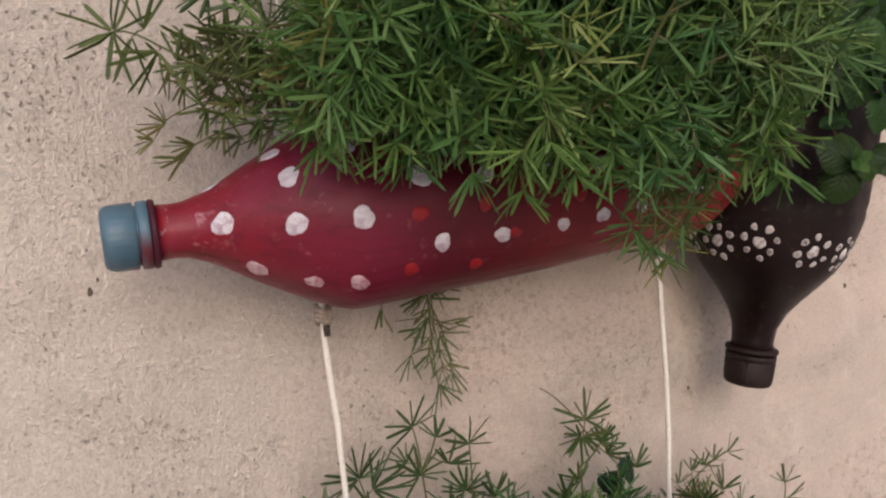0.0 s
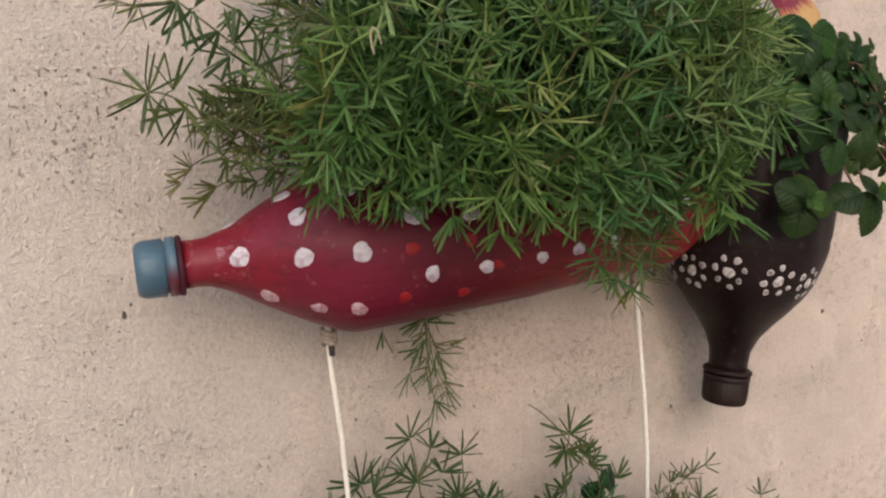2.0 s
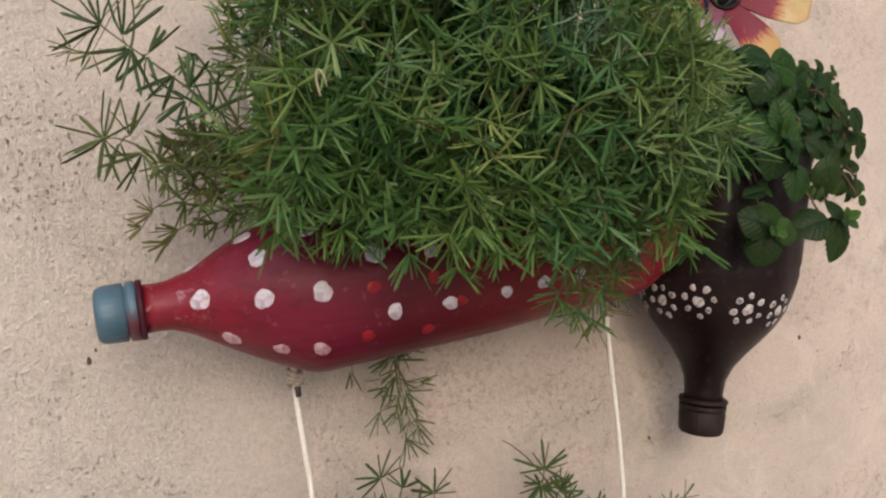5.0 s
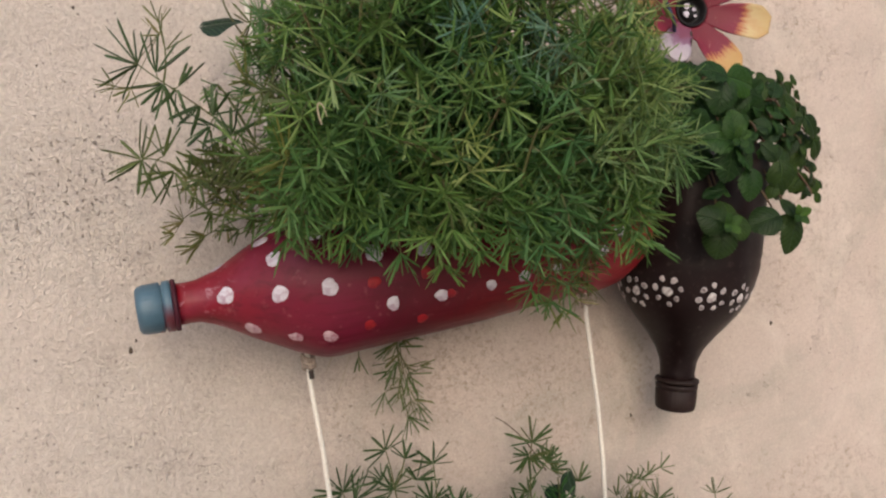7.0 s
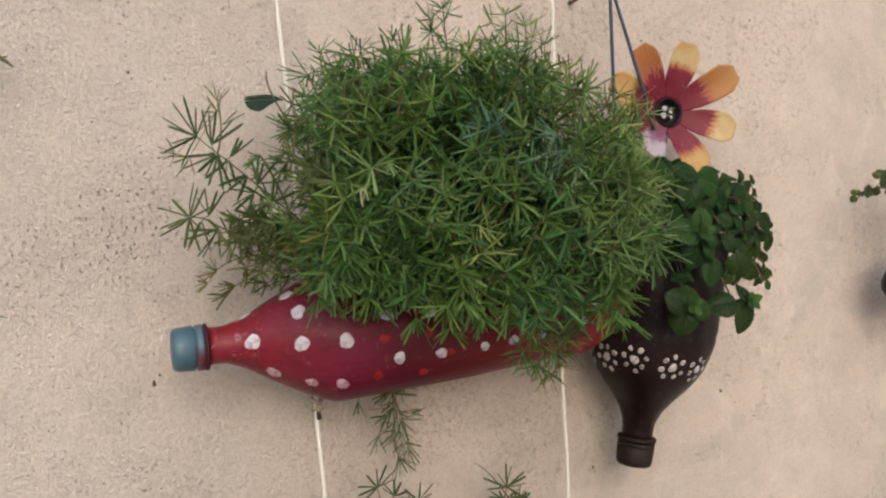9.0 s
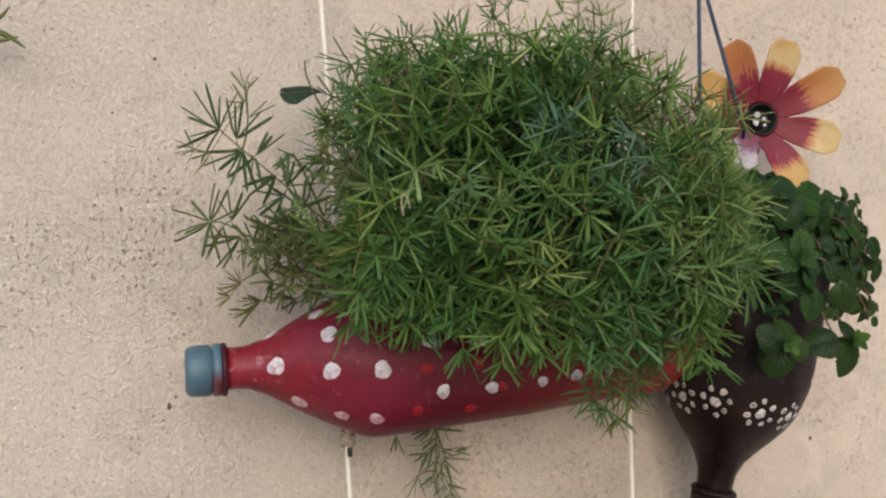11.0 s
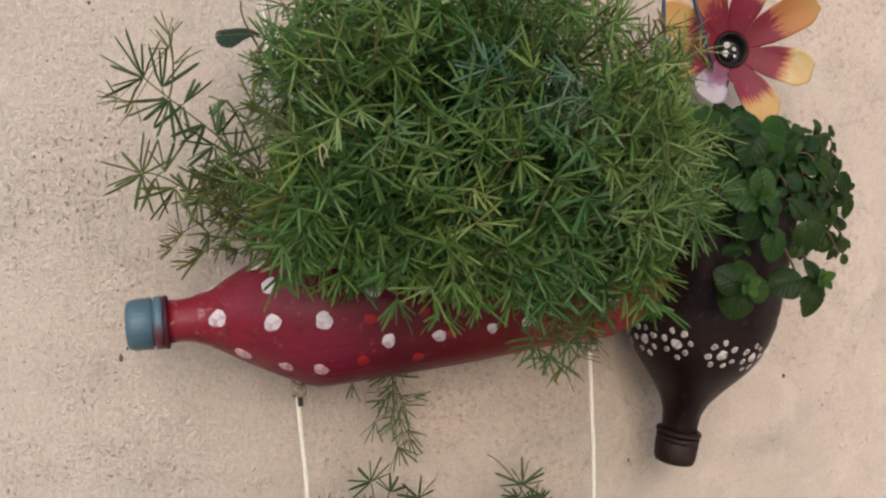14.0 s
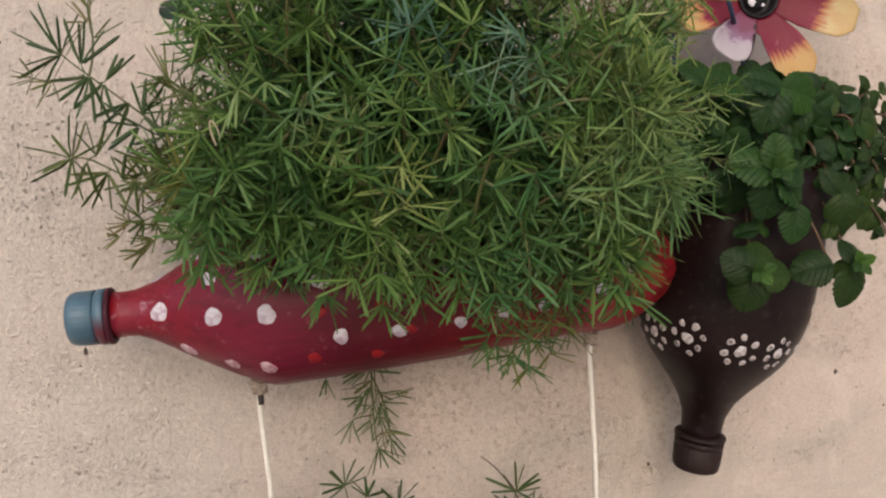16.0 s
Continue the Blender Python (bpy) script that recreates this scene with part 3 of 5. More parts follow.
bottle_planter(RED_O, "red painted bottle planter with white dots, hung on cords", RED, CAP, "blue-grey plastic screw cap smeared with red paint", True, "hanging bottle planters")
LOWER_DROP = 0.375
bottle_planter(Vector(RED_O) - Vector((0, 0, LOWER_DROP)), "red bottle planter hung lower on the same cords", RED, CAP, "blue-grey plastic screw cap", False, "hanging bottle planters")


# ---- white cords ----
def cord(top, hole, below, label):
    root = thing("hanging_cord", top, label, "cord", "white hanging cords")
    o = Vector(top)
    rng = random.Random(int(abs(top[0]) * 1000))
    up = [Vector(top).lerp(Vector(hole), k / 24) + Vector((rng.uniform(-1, 1) * 0.0005, rng.uniform(-1, 1) * 0.0005, 0)) for k in range(25)]
    down = [Vector(hole).lerp(Vector(below), k / 24) + Vector((0.0012 * math.sin(k * 0.45 + hole[0] * 30) + rng.uniform(-1, 1) * 0.0003, 0, 0)) for k in range(25)]
    down[0] = Vector(hole)
    for pts in (up, down):
        verts, faces = tube([p - o for p in pts], 0.00155, 8)
        part("strand", mesh_of("strand", verts, faces, CORD), root)
    h = Vector(hole) - o
    # a double overhand knot under the bottle's hole
    loop = []
    for k in range(81):
        a = 2 * math.pi * 3.5 * k / 80
        loop.append(h + Vector((0.0034 * math.cos(a), 0.0030 * math.sin(a), -0.0022 + 0.0085 * (k / 80 - 0.5) + 0.0012 * math.sin(2 * a + 0.7))))
    verts, faces = tube(loop, 0.0015, 7)
    part("knot", mesh_of("knot", verts, faces, KNOT), root, "soiled double knot")
    nail_top = Vector((top[0], 0.0, top[2] + 0.002)) - o
    verts, faces = tube([nail_top + Vector((0, 0.03, 0)), nail_top + Vector((0, top[1] - 0.006, 0.001))], 0.0016, 8)
    nail = part("nail", mesh_of("nail", verts, faces, STEEL), root, "steel nail in the wall")
    return root, h


left_cord, kh = cord((-0.0715, -0.052, 1.93), (-0.0490, -0.053, 1.4925), (-0.0425, -0.052, 1.20), "thin white cotton cord knotted under the bottle")
verts, faces = tube([kh + Vector((0.0004, -0.0016, -0.0072)), kh + Vector((0.0006, -0.0020, -0.0128))], 0.0019, 7, 0.85)
part("burnt_end", mesh_of("burnt_end", verts, faces, BURNT), left_cord, "black burnt cord end")
cord((0.1640, -0.058, 1.93), (0.1510, -0.0575, 1.5055), (0.1475, -0.050, 1.20), "thin white cotton cord knotted below the bottle's base")


# ---- dark bottle planter with daisies ----
BR_O, BR_D = (0.2285, -0.0425, 1.436), (0.15, -0.11, 1.0)
BR_PROFILE = [(-0.006, 0.0130), (0.001, 0.0126), (0.01, 0.0135), (0.02, 0.0175), (0.03, 0.0245), (0.04, 0.033), (0.05, 0.041), (0.06, 0.0468), (0.07, 0.0502), (0.08, 0.0522), (0.086, 0.0530), (0.090, 0.0526), (0.094, 0.0534), (0.12, 0.0538), (0.155, 0.0541), (0.172, 0.0541)]


def daisy_planter():
    d, u, v = axes_of(BR_D)
    o = Vector(BR_O)
    root = thing("bottle_planter", o - d * 0.025, "dark brown upturned bottle planter with painted white daisies", "planter", "hanging bottle planters")
    shift = -root.matrix_world.translation

    def flutes(s, a):
        k = max(0.0, min(1.0, (s - 0.074) / 0.03))
        return 1.0 + 0.016 * k * math.sin(9 * a)

    verts, faces = lathe(BR_PROFILE, o + shift, BR_D, 80, flutes, 0.0008)
    solid(part("body", mesh_of("body", verts, faces, BROWN), root, "dark brown plastic bottle half, neck down"), 0.0008)
    ring = [(-0.0062, 0.0130), (-0.0062, 0.0156), (-0.0055, 0.0163), (-0.0040, 0.0163), (-0.0032, 0.0156), (-0.0030, 0.0126)]
    verts, faces = lathe(ring, o + shift, BR_D, 48)
    part("neck_ring", mesh_of("neck_ring", verts, faces, BROWN_CAP), root)
    prof = [(-0.0275, 0.004), (-0.0275, 0.0118), (-0.0269, 0.0136), (-0.0255, 0.0146), (-0.0225, 0.0150), (-0.0120, 0.0154), (-0.0116, 0.0148), (-0.0108, 0.0148), (-0.0104, 0.0155), (-0.0076, 0.0156), (-0.0072, 0.0143)]

    def knurl(s, a):
        return 1.0 + (0.007 * math.copysign(1, math.sin(60 * a)) if -0.0240 < s < -0.0118 else 0.0)

    verts, faces = lathe(prof, o + shift, BR_D, 120, knurl, 0, (True, False))
    part("cap", mesh_of("cap", verts, faces, BROWN_CAP), root, "dark brown knurled screw cap")
    pts, fcs = [o + shift + d * 0.150], []
    for k in range(40):
        w = 2 * math.pi * k / 40
        pts.append(o + shift + d * (0.148 + 0.002 * math.sin(5 * w)) + (u * math.cos(w) + v * math.sin(w)) * 0.0520)
        fcs.append((0, 1 + k, 1 + (k + 1) % 40))
    part("soil", mesh_of("soil", pts, fcs, SOIL), root, "damp dark potting soil")
    rng = random.Random(5)
    # a ring of daisies, each a heart dot with smaller dots about it
    for s, a, petals, start in ((0.0658, 78.0, 7, 0.4), (0.0633, 115.0, 7, 0.1), (0.0630, 146.3, 7, 0.7), (0.0636, 48.0, 7, 0.2), (0.063, 182.0, 7, 0.5), (0.064, 15.0, 7, 0.3), (0.064, 218.0, 7, 0.0), (0.064, 255.0, 7, 0.6), (0.064, 292.0, 7, 0.2), (0.064, 328.0, 7, 0.9)):
        r0 = interp(BR_PROFILE, s)
        verts, faces, at = blob_on(BR_PROFILE, o, BR_D, s, a, 0.0037, rng)
        heart = part("daisy", mesh_of("daisy", verts, faces, HEART_DOT), root, "daisy of white paint dots")
        heart.location = at + shift
        for k in range(petals):
            w = start + 2 * math.pi * k / petals + rng.uniform(-0.12, 0.12)
            dist = 0.0088 * rng.uniform(0.92, 1.1)
            verts, faces, at2 = blob_on(BR_PROFILE, o, BR_D, s + dist * math.cos(w), a + math.degrees(dist * math.sin(w) / r0), 0.0023 * rng.uniform(0.8, 1.15), rng, n=12)
            part("petal_dot", mesh_of("petal_dot", verts, faces, RING_DOT), heart).location = at2 - at
    return root


daisy_planter()


# ---- blue cord of the daisy planter ----
def blue_cord():
    top = Vector((0.2125, -0.064, 1.815))
    root = thing("blue_cord", top, "thin blue nylon cord looped over a nail", "cord")
    for line in ((Vector((0.2085, -0.066, 1.70)), Vector((0.2065, -0.068, 1.60))), (Vector((0.2475, -0.0645, 1.697)), Vector((0.2600, -0.046, 1.690)), Vector((0.284, -0.036, 1.602)))):
        stops = [top, *line]
        pts = [a.lerp(b, k / 10) - top for a, b in zip(stops, stops[1:]) for k in range(10)] + [stops[-1] - top]
        verts, faces = tube(pts, 0.0015, 8)
        part("strand", mesh_of("strand", verts, faces, BLUE_CORD), root)
    verts, faces = tube([Vector((0, 0.09, 0.001)), Vector((0, -0.006, 0.003))], 0.002, 8)
    part("nail", mesh_of("nail", verts, faces, STEEL), root, "steel nail in the wall")


blue_cord()


# ---- asparagus ferns ----
def needle(verts, faces, p, d, length, width, rng):
    side = d.cross(Vector((rng.uniform(-1, 1), rng.uniform(-1, 1), rng.uniform(-1, 1))))
    if side.length < 1e-4:
        return
    side.normalize()
    n = side.cross(d)
    bend = rng.uniform(-0.08, 0.30) * length
    b = len(verts)
    for t, w in ((0.0, 0.30), (0.30, 0.48), (0.88, 0.42)):
        q = p + d * (length * t) + n * (bend * t * t)
        w *= width
        verts.extend((q + side * w, q - side * w, q + n * w * 0.75))
    verts.append(p + d * length + n * bend)
    for k in (b, b + 3):
        faces.extend(((k, k + 1, k + 4, k + 3), (k + 1, k + 2, k + 5, k + 4), (k + 2, k, k + 3, k + 5)))
    faces.extend(((b + 6, b + 7, b + 9), (b + 7, b + 8, b + 9), (b + 8, b + 6, b + 9)))


def rand_dir(rng):
    while True:
        w = Vector((rng.uniform(-1, 1), rng.uniform(-1, 1), rng.uniform(-1, 1)))
        if 0.1 < w.length < 1:
            return w.normalized()


def star(verts, faces, p, axis, count, length, width, rng, ok):
    """A tuft of needles that spreads from p about the axis."""
    a = axis.orthogonal().normalized()
    b = axis.cross(a)
    w0 = rng.uniform(0, 6.28)
    for k in range(count):
        w = w0 + 2 * math.pi * k / count + rng.uniform(-0.35, 0.35)
        d = (a * math.cos(w) + b * math.sin(w)) * rng.uniform(0.6, 1.0) + axis * rng.uniform(0.15, 0.95)
        d.normalize()
        ln = length * rng.uniform(0.65, 1.15)
        if ok(p + d * ln) and ok(p + d * ln * 0.5):
            needle(verts, faces, p, d, ln, width * rng.uniform(0.8, 1.15), rng)


def frond(root, ctrl, rng, ok, needles, first=0.3, gap=0.0115, count=9, length=0.0195, width=0.00155, side=(0.004, 0.017), per_node=2, stem_r=0.0008):
    """A frond: an arching stem with short side shoots, each ending in a tuft of needles."""
    shift = -root.matrix_world.translation
    pts = bezier(ctrl, 16)
    total = sum((b - a).length for a, b in zip(pts, pts[1:]))
    nodes = max(3, int(total * (1 - first) / gap))
    nv, nf, sv, sf = [], [], [], []
    v, f = tube(pts, stem_r, 5, 0.5)
    sv.extend(v), sf.extend(f)
    for i in range(nodes + 1):
        t = first + (1 - first) * i / nodes
        k = min(t * 16, 15.999)
        p = pts[int(k)].lerp(pts[int(k) + 1], k - int(k))
        tan = (pts[min(int(k) + 1, 16)] - pts[int(k)]).normalized()
        if not ok(p):
            continue
        if i == nodes:
            star(nv, nf, p, tan, count + 2, length, width, rng, ok)
            continue
        star(nv, nf, p, tan, max(3, count - 3), length * 0.85, width, rng, ok)
        for _ in range(per_node):
            out = (rand_dir(rng) - tan * 0.1)
            out = (out - tan * out.dot(tan) * 0.6 + tan * 0.35).normalized()
            q = p + out * rng.uniform(*side)
            if not ok(q):
                continue
            v, f = tube([p, p.lerp(q, 0.5) + rand_dir(rng) * 0.0006, q], stem_r * 0.55, 3, 0.6)
            base = len(sv)
            sv.extend(v), sf.extend(tuple(x + base for x in g) for g in f)
            star(nv, nf, q, out, count, length, width, rng, ok)
    if not nf:
        return None
    ob = part("frond", mesh_of("frond", [p + shift for p in nv], nf, needles, False), root)
    part("stem", mesh_of("stem", [p + shift for p in sv], sf, FERN_STEM), ob)
    return ob


def fan(nv, nf, p, mid, spread, count, length, width, rng, depth=0.35):
    """Needles that spread from p like the ribs of a fan held flat to the wall; mid is its bearing in degrees, 90 straight up."""
    for k in range(count):
        t = (k + 0.5) / count - 0.5
        w = radians(mid + spread * t + rng.uniform(-9, 9))
        d = Vector((math.cos(w), rng.uniform(-depth, depth * 0.6), math.sin(w))).normalized()
        needle(nv, nf, p + d * rng.uniform(0, 0.0015), d, length * rng.uniform(0.72, 1.12), width * rng.uniform(0.85, 1.15), rng)


def leafy_mesh(nv, nf, sv, sf, needles, stem_mat):
    """One mesh of needles and the stems that carry them."""
    base, n = len(nv), len(nf)
    me = mesh_of("frond", list(nv) + list(sv), list(nf) + [tuple(x + base for x in g) for g in sf], needles, False)
    me.materials.append(stem_mat)
    me.polygons.foreach_set("material_index", [0] * n + [1] * len(sf))
    return me


def loose_spray(root, stems, fans, seed, needles, length=0.018, width=0.0017, stem_r=0.0007, lush=0):
    """An open spray: bare thin stems, each a row of points, with a fan of needles at each node."""
    rng = random.Random(seed)
    shift = -root.matrix_world.translation
    nv, nf, sv, sf = [], [], [], []
    lines = [bezier(ctrl, 10) for ctrl in stems]

    def twig(pts, r):
        v, f = tube([p + shift for p in pts], r, 5, 0.55)
        base = len(sv)
        sv.extend(v), sf.extend(tuple(x + base for x in g) for g in f)

    for line in lines:
        twig(line, stem_r)
    for at, mid, spread, count, scale in fans:
        near = min((p for line in lines for p in line), key=lambda p: (p - Vector(at)).length)
        if (near - Vector(at)).length > 0.001:
            twig((near, near.lerp(Vector(at), 0.5) + rand_dir(rng) * 0.0007, Vector(at)), stem_r * 0.7)
        fan(nv, nf, Vector(at) + shift, mid, spread + 12 * lush, count + lush, length * scale, width, rng)
    return part("frond", leafy_mesh(nv, nf, sv, sf, needles, FERN_STEM), root)


def rosette_star(nv, nf, p, axis, count, length, width, rng, ok):
    """An open star of needles about the axis, uneven and often one-sided, as the end of a shoot shows from in front."""
    a = axis.orthogonal().normalized()
    b = axis.cross(a)
    w0 = rng.uniform(0, 6.28)
    arc = rng.uniform(3.4, 6.28)
    lift = rng.uniform(0.1, 0.7)
    for k in range(count):
        w = w0 + arc * k / count + rng.uniform(-0.3, 0.3)
        d = ((a * math.cos(w) + b * math.sin(w)) * rng.uniform(0.7, 1.0) + axis * (lift + rng.uniform(-0.35, 0.35)) + Vector((0, 0, -0.12))).normalized()
        ln = length * rng.uniform(0.6, 1.15)
        if ok(p + d * ln) and ok(p + d * ln * 0.5):
            needle(nv, nf, p + d * 0.0006, d, ln, width * rng.uniform(0.8, 1.15), rng)


def crown_tufts(root, origin, seed, count, low, pick, east=1.0, e=2.3):
    """The outermost shoots of the crown: each ends in one or two open stars that face away from the plant."""
    o = Vector(origin)
    rng = random.Random(seed)
    ok = clear_of(origin, east)
    shift = -root.matrix_world.translation
    centre = o + Vector((0.1755, -0.030, 0.107))
    for i in range(count):
        z = 1 - 2 * (i + 0.5) / count
        w = i * 2.399963 + seed * 0.37
        n = Vector((math.sqrt(1 - z * z) * math.cos(w), math.sqrt(1 - z * z) * math.sin(w), z))
        if n.y > 0.25 or n.z < -0.80:
            continue
        k = (abs(n.x) ** e + abs(n.y) ** e + abs(n.z) ** e) ** (-1 / e)
        # lobes: the crown swells and sinks, so that deep pockets lie between the shoots
        lobe = noise.noise(n * 3.1 + Vector((seed, 0.4, 0)))
        if lobe < -0.12 and rng.random() < 0.75:
            continue
        swell = 0.97 + 0.22 * lobe + rng.uniform(-0.06, 0.06)
        p = centre + Vector((n.x * (0.150 if n.x > 0 else 0.136), n.y * 0.112, n.z * (0.088 if n.z > 0 else 0.102))) * k * swell
        right, up = p.x - centre.x, p.z - centre.z
        thin = 0.62 if p.x < -0.070 else 0.97 if right > 0.050 and up > 0.035 else 0.35 if up > 0.075 else 0.0
        if rng.random() < thin:
            continue
        p.z = max(p.z, low(p.x, p.y) + rng.uniform(-0.004, 0.008))
        if not ok(p):
            continue
        axis = (Vector((n.x * 0.8, n.y, n.z * 0.8 + 0.10)).normalized() + rand_dir(rng) * 0.75).normalized()
        nv, nf = [], []
        rosette_star(nv, nf, p, axis, rng.randint(7, 11), rng.uniform(0.0165, 0.0225), 0.00140, rng, ok)
        back = p - axis * 0.030 + Vector((0, 0, -0.012))
        stem = bezier((p, p - axis * 0.012, back), 6)
        sv, sf = tube(stem, 0.0006, 4, 1.5)
        for share, at in ((0.85, 2), (0.95, 3), (0.8, 5)):
            side = rand_dir(rng)
            side = (side - axis * side.dot(axis)).normalized()
            q = stem[at] + side * rng.uniform(0.004, 0.010)
            if ok(q):
                v, f = tube((stem[at], q), 0.0004, 3)
                base = len(sv)
                sv.extend(v), sf.extend(tuple(x + base for x in g) for g in f)
                rosette_star(nv, nf, q, (axis * 0.6 + side).normalized(), 7, 0.0185 * share, 0.00138, rng, ok)
        if nf:
            part("frond", leafy_mesh([q + shift for q in nv], nf, [q + shift for q in sv], sf, pick(rng, p), FERN_STEM), root)


def clear_of(origin, east=1.0):
    """Whether a point is free of the wall, of the bottle at origin, and west of the slanting face where the fern meets its neighbour."""
    o = Vector(origin)
    d, u, v = axes_of(RED_D)

    def ok(p):
        if p.y > -0.003 or p.x > east + 0.50 * (p.y + 0.10) + 0.030 * noise.noise(p * 26.0) + 0.014 * noise.noise(p * 90.0):
            return False
        q = p - o
        s = q.dot(d)
        r = (q - d * s).length
        if -0.03 < s < 0.325 and r < 0.047:
            return interp(RED_PROFILE, max(0.0, s)) + 0.001 < r if s > 0 else r > 0.017
        return True

    return ok


def fern_mass(root, origin, seed, shells, low, east=1.0, e=2.6, wide=1.0, per_node=2):
    """Fronds that arch from the soil to points spread over a rounded, uneven crown. low(x, y) is the lowest place of a tip."""
    o = Vector(origin)
    rng = random.Random(seed)
    ok = clear_of(origin, east)
    centre = o + Vector((0.1755, -0.030, 0.107))
    for share, count, mat_pick in shells:
        for i in range(count):
            z = 1 - 2 * (i + 0.5) / count
            w = i * 2.399963 + seed
            n = Vector((math.sqrt(1 - z * z) * math.cos(w), math.sqrt(1 - z * z) * math.sin(w), z))
            if n.y > 0.55 or n.z < -0.85:
                continue
            k = (abs(n.x) ** e + abs(n.y) ** e + abs(n.z) ** e) ** (-1 / e)
            tip = centre + Vector((n.x * ((0.150 if n.x > 0 else 0.142) - 0.015 * max(0.0, n.z)) * wide, n.y * 0.108, n.z * (0.098 if n.z > 0 else 0.108))) * k * share * rng.uniform(0.86, 1.08)
            if tip.y > -0.018:
                tip.y = -0.018 - rng.uniform(0, 0.012)
            left, right, up = tip.x < centre.x - 0.08, tip.x - centre.x, tip.z - centre.z
            airy = (0.72 if up > 0 else 0.5) if left else 0.93 if right > 0.048 and up > 0.012 else 0.55 if right > -0.03 and up > 0.072 else 0.0
            if rng.random() < airy:
                continue
            tip.z = max(tip.z, low(tip.x, tip.y))
            bx = min(max(0.045 + (tip.x - 0.05) * 0.55 + rng.uniform(-0.02, 0.02), -0.012), 0.128)
            base = Vector((bx, o.y - 0.003 + rng.uniform(-0.014, 0.010), o.z + 0.030))
            lift = 0.05 + max(0.0, 0.10 - (tip.z - base.z)) * 0.55
            c1 = base.lerp(tip, 0.25) + Vector((0, 0, lift))
            c2 = base.lerp(tip, 0.72) + Vector((0, 0, lift * 0.75))
            frond(root, (base, c1, c2, tip), rng, ok, mat_pick(rng, tip), per_node=per_node)


upper = thing("asparagus_fern", Vector(RED_O) + Vector((0.17, -0.003, 0.026)), "dense bright green asparagus fern in the red bottle", "fern", "asparagus ferns")


def upper_low(x, y):
    if x < 0.0:
        return 1.572 + 0.25 * min(0.0, x) * -0.2
    return 1.556 if x < 0.085 else 1.572 + 0.25 * max(0.0, x - 0.11)


# inner shells take darker greens, so the crown's inner shade is painted in
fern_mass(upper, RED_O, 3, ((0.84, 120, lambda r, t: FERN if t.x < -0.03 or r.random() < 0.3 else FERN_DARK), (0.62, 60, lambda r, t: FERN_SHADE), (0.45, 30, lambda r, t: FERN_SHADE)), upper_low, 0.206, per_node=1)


def tuft_green(r, p):
    if p.x < -0.055:
        return FERN_DRY if r.random() < 0.30 else FERN_PALE if r.random() < 0.3 else FERN
    if p.z > 1.625 and p.x > 0.02 and r.random() < 0.24:
        return FERN_WAXY
    if r.random() < (0.62 if p.x > 0.13 else 0.30 if p.z < 1.66 else 0.15):
        return FERN_LIGHT
    return FERN_DARK if r.random() < 0.30 else FERN


crown_tufts(upper, RED_O, 5, 480, upper_low, tuft_green, 0.206)


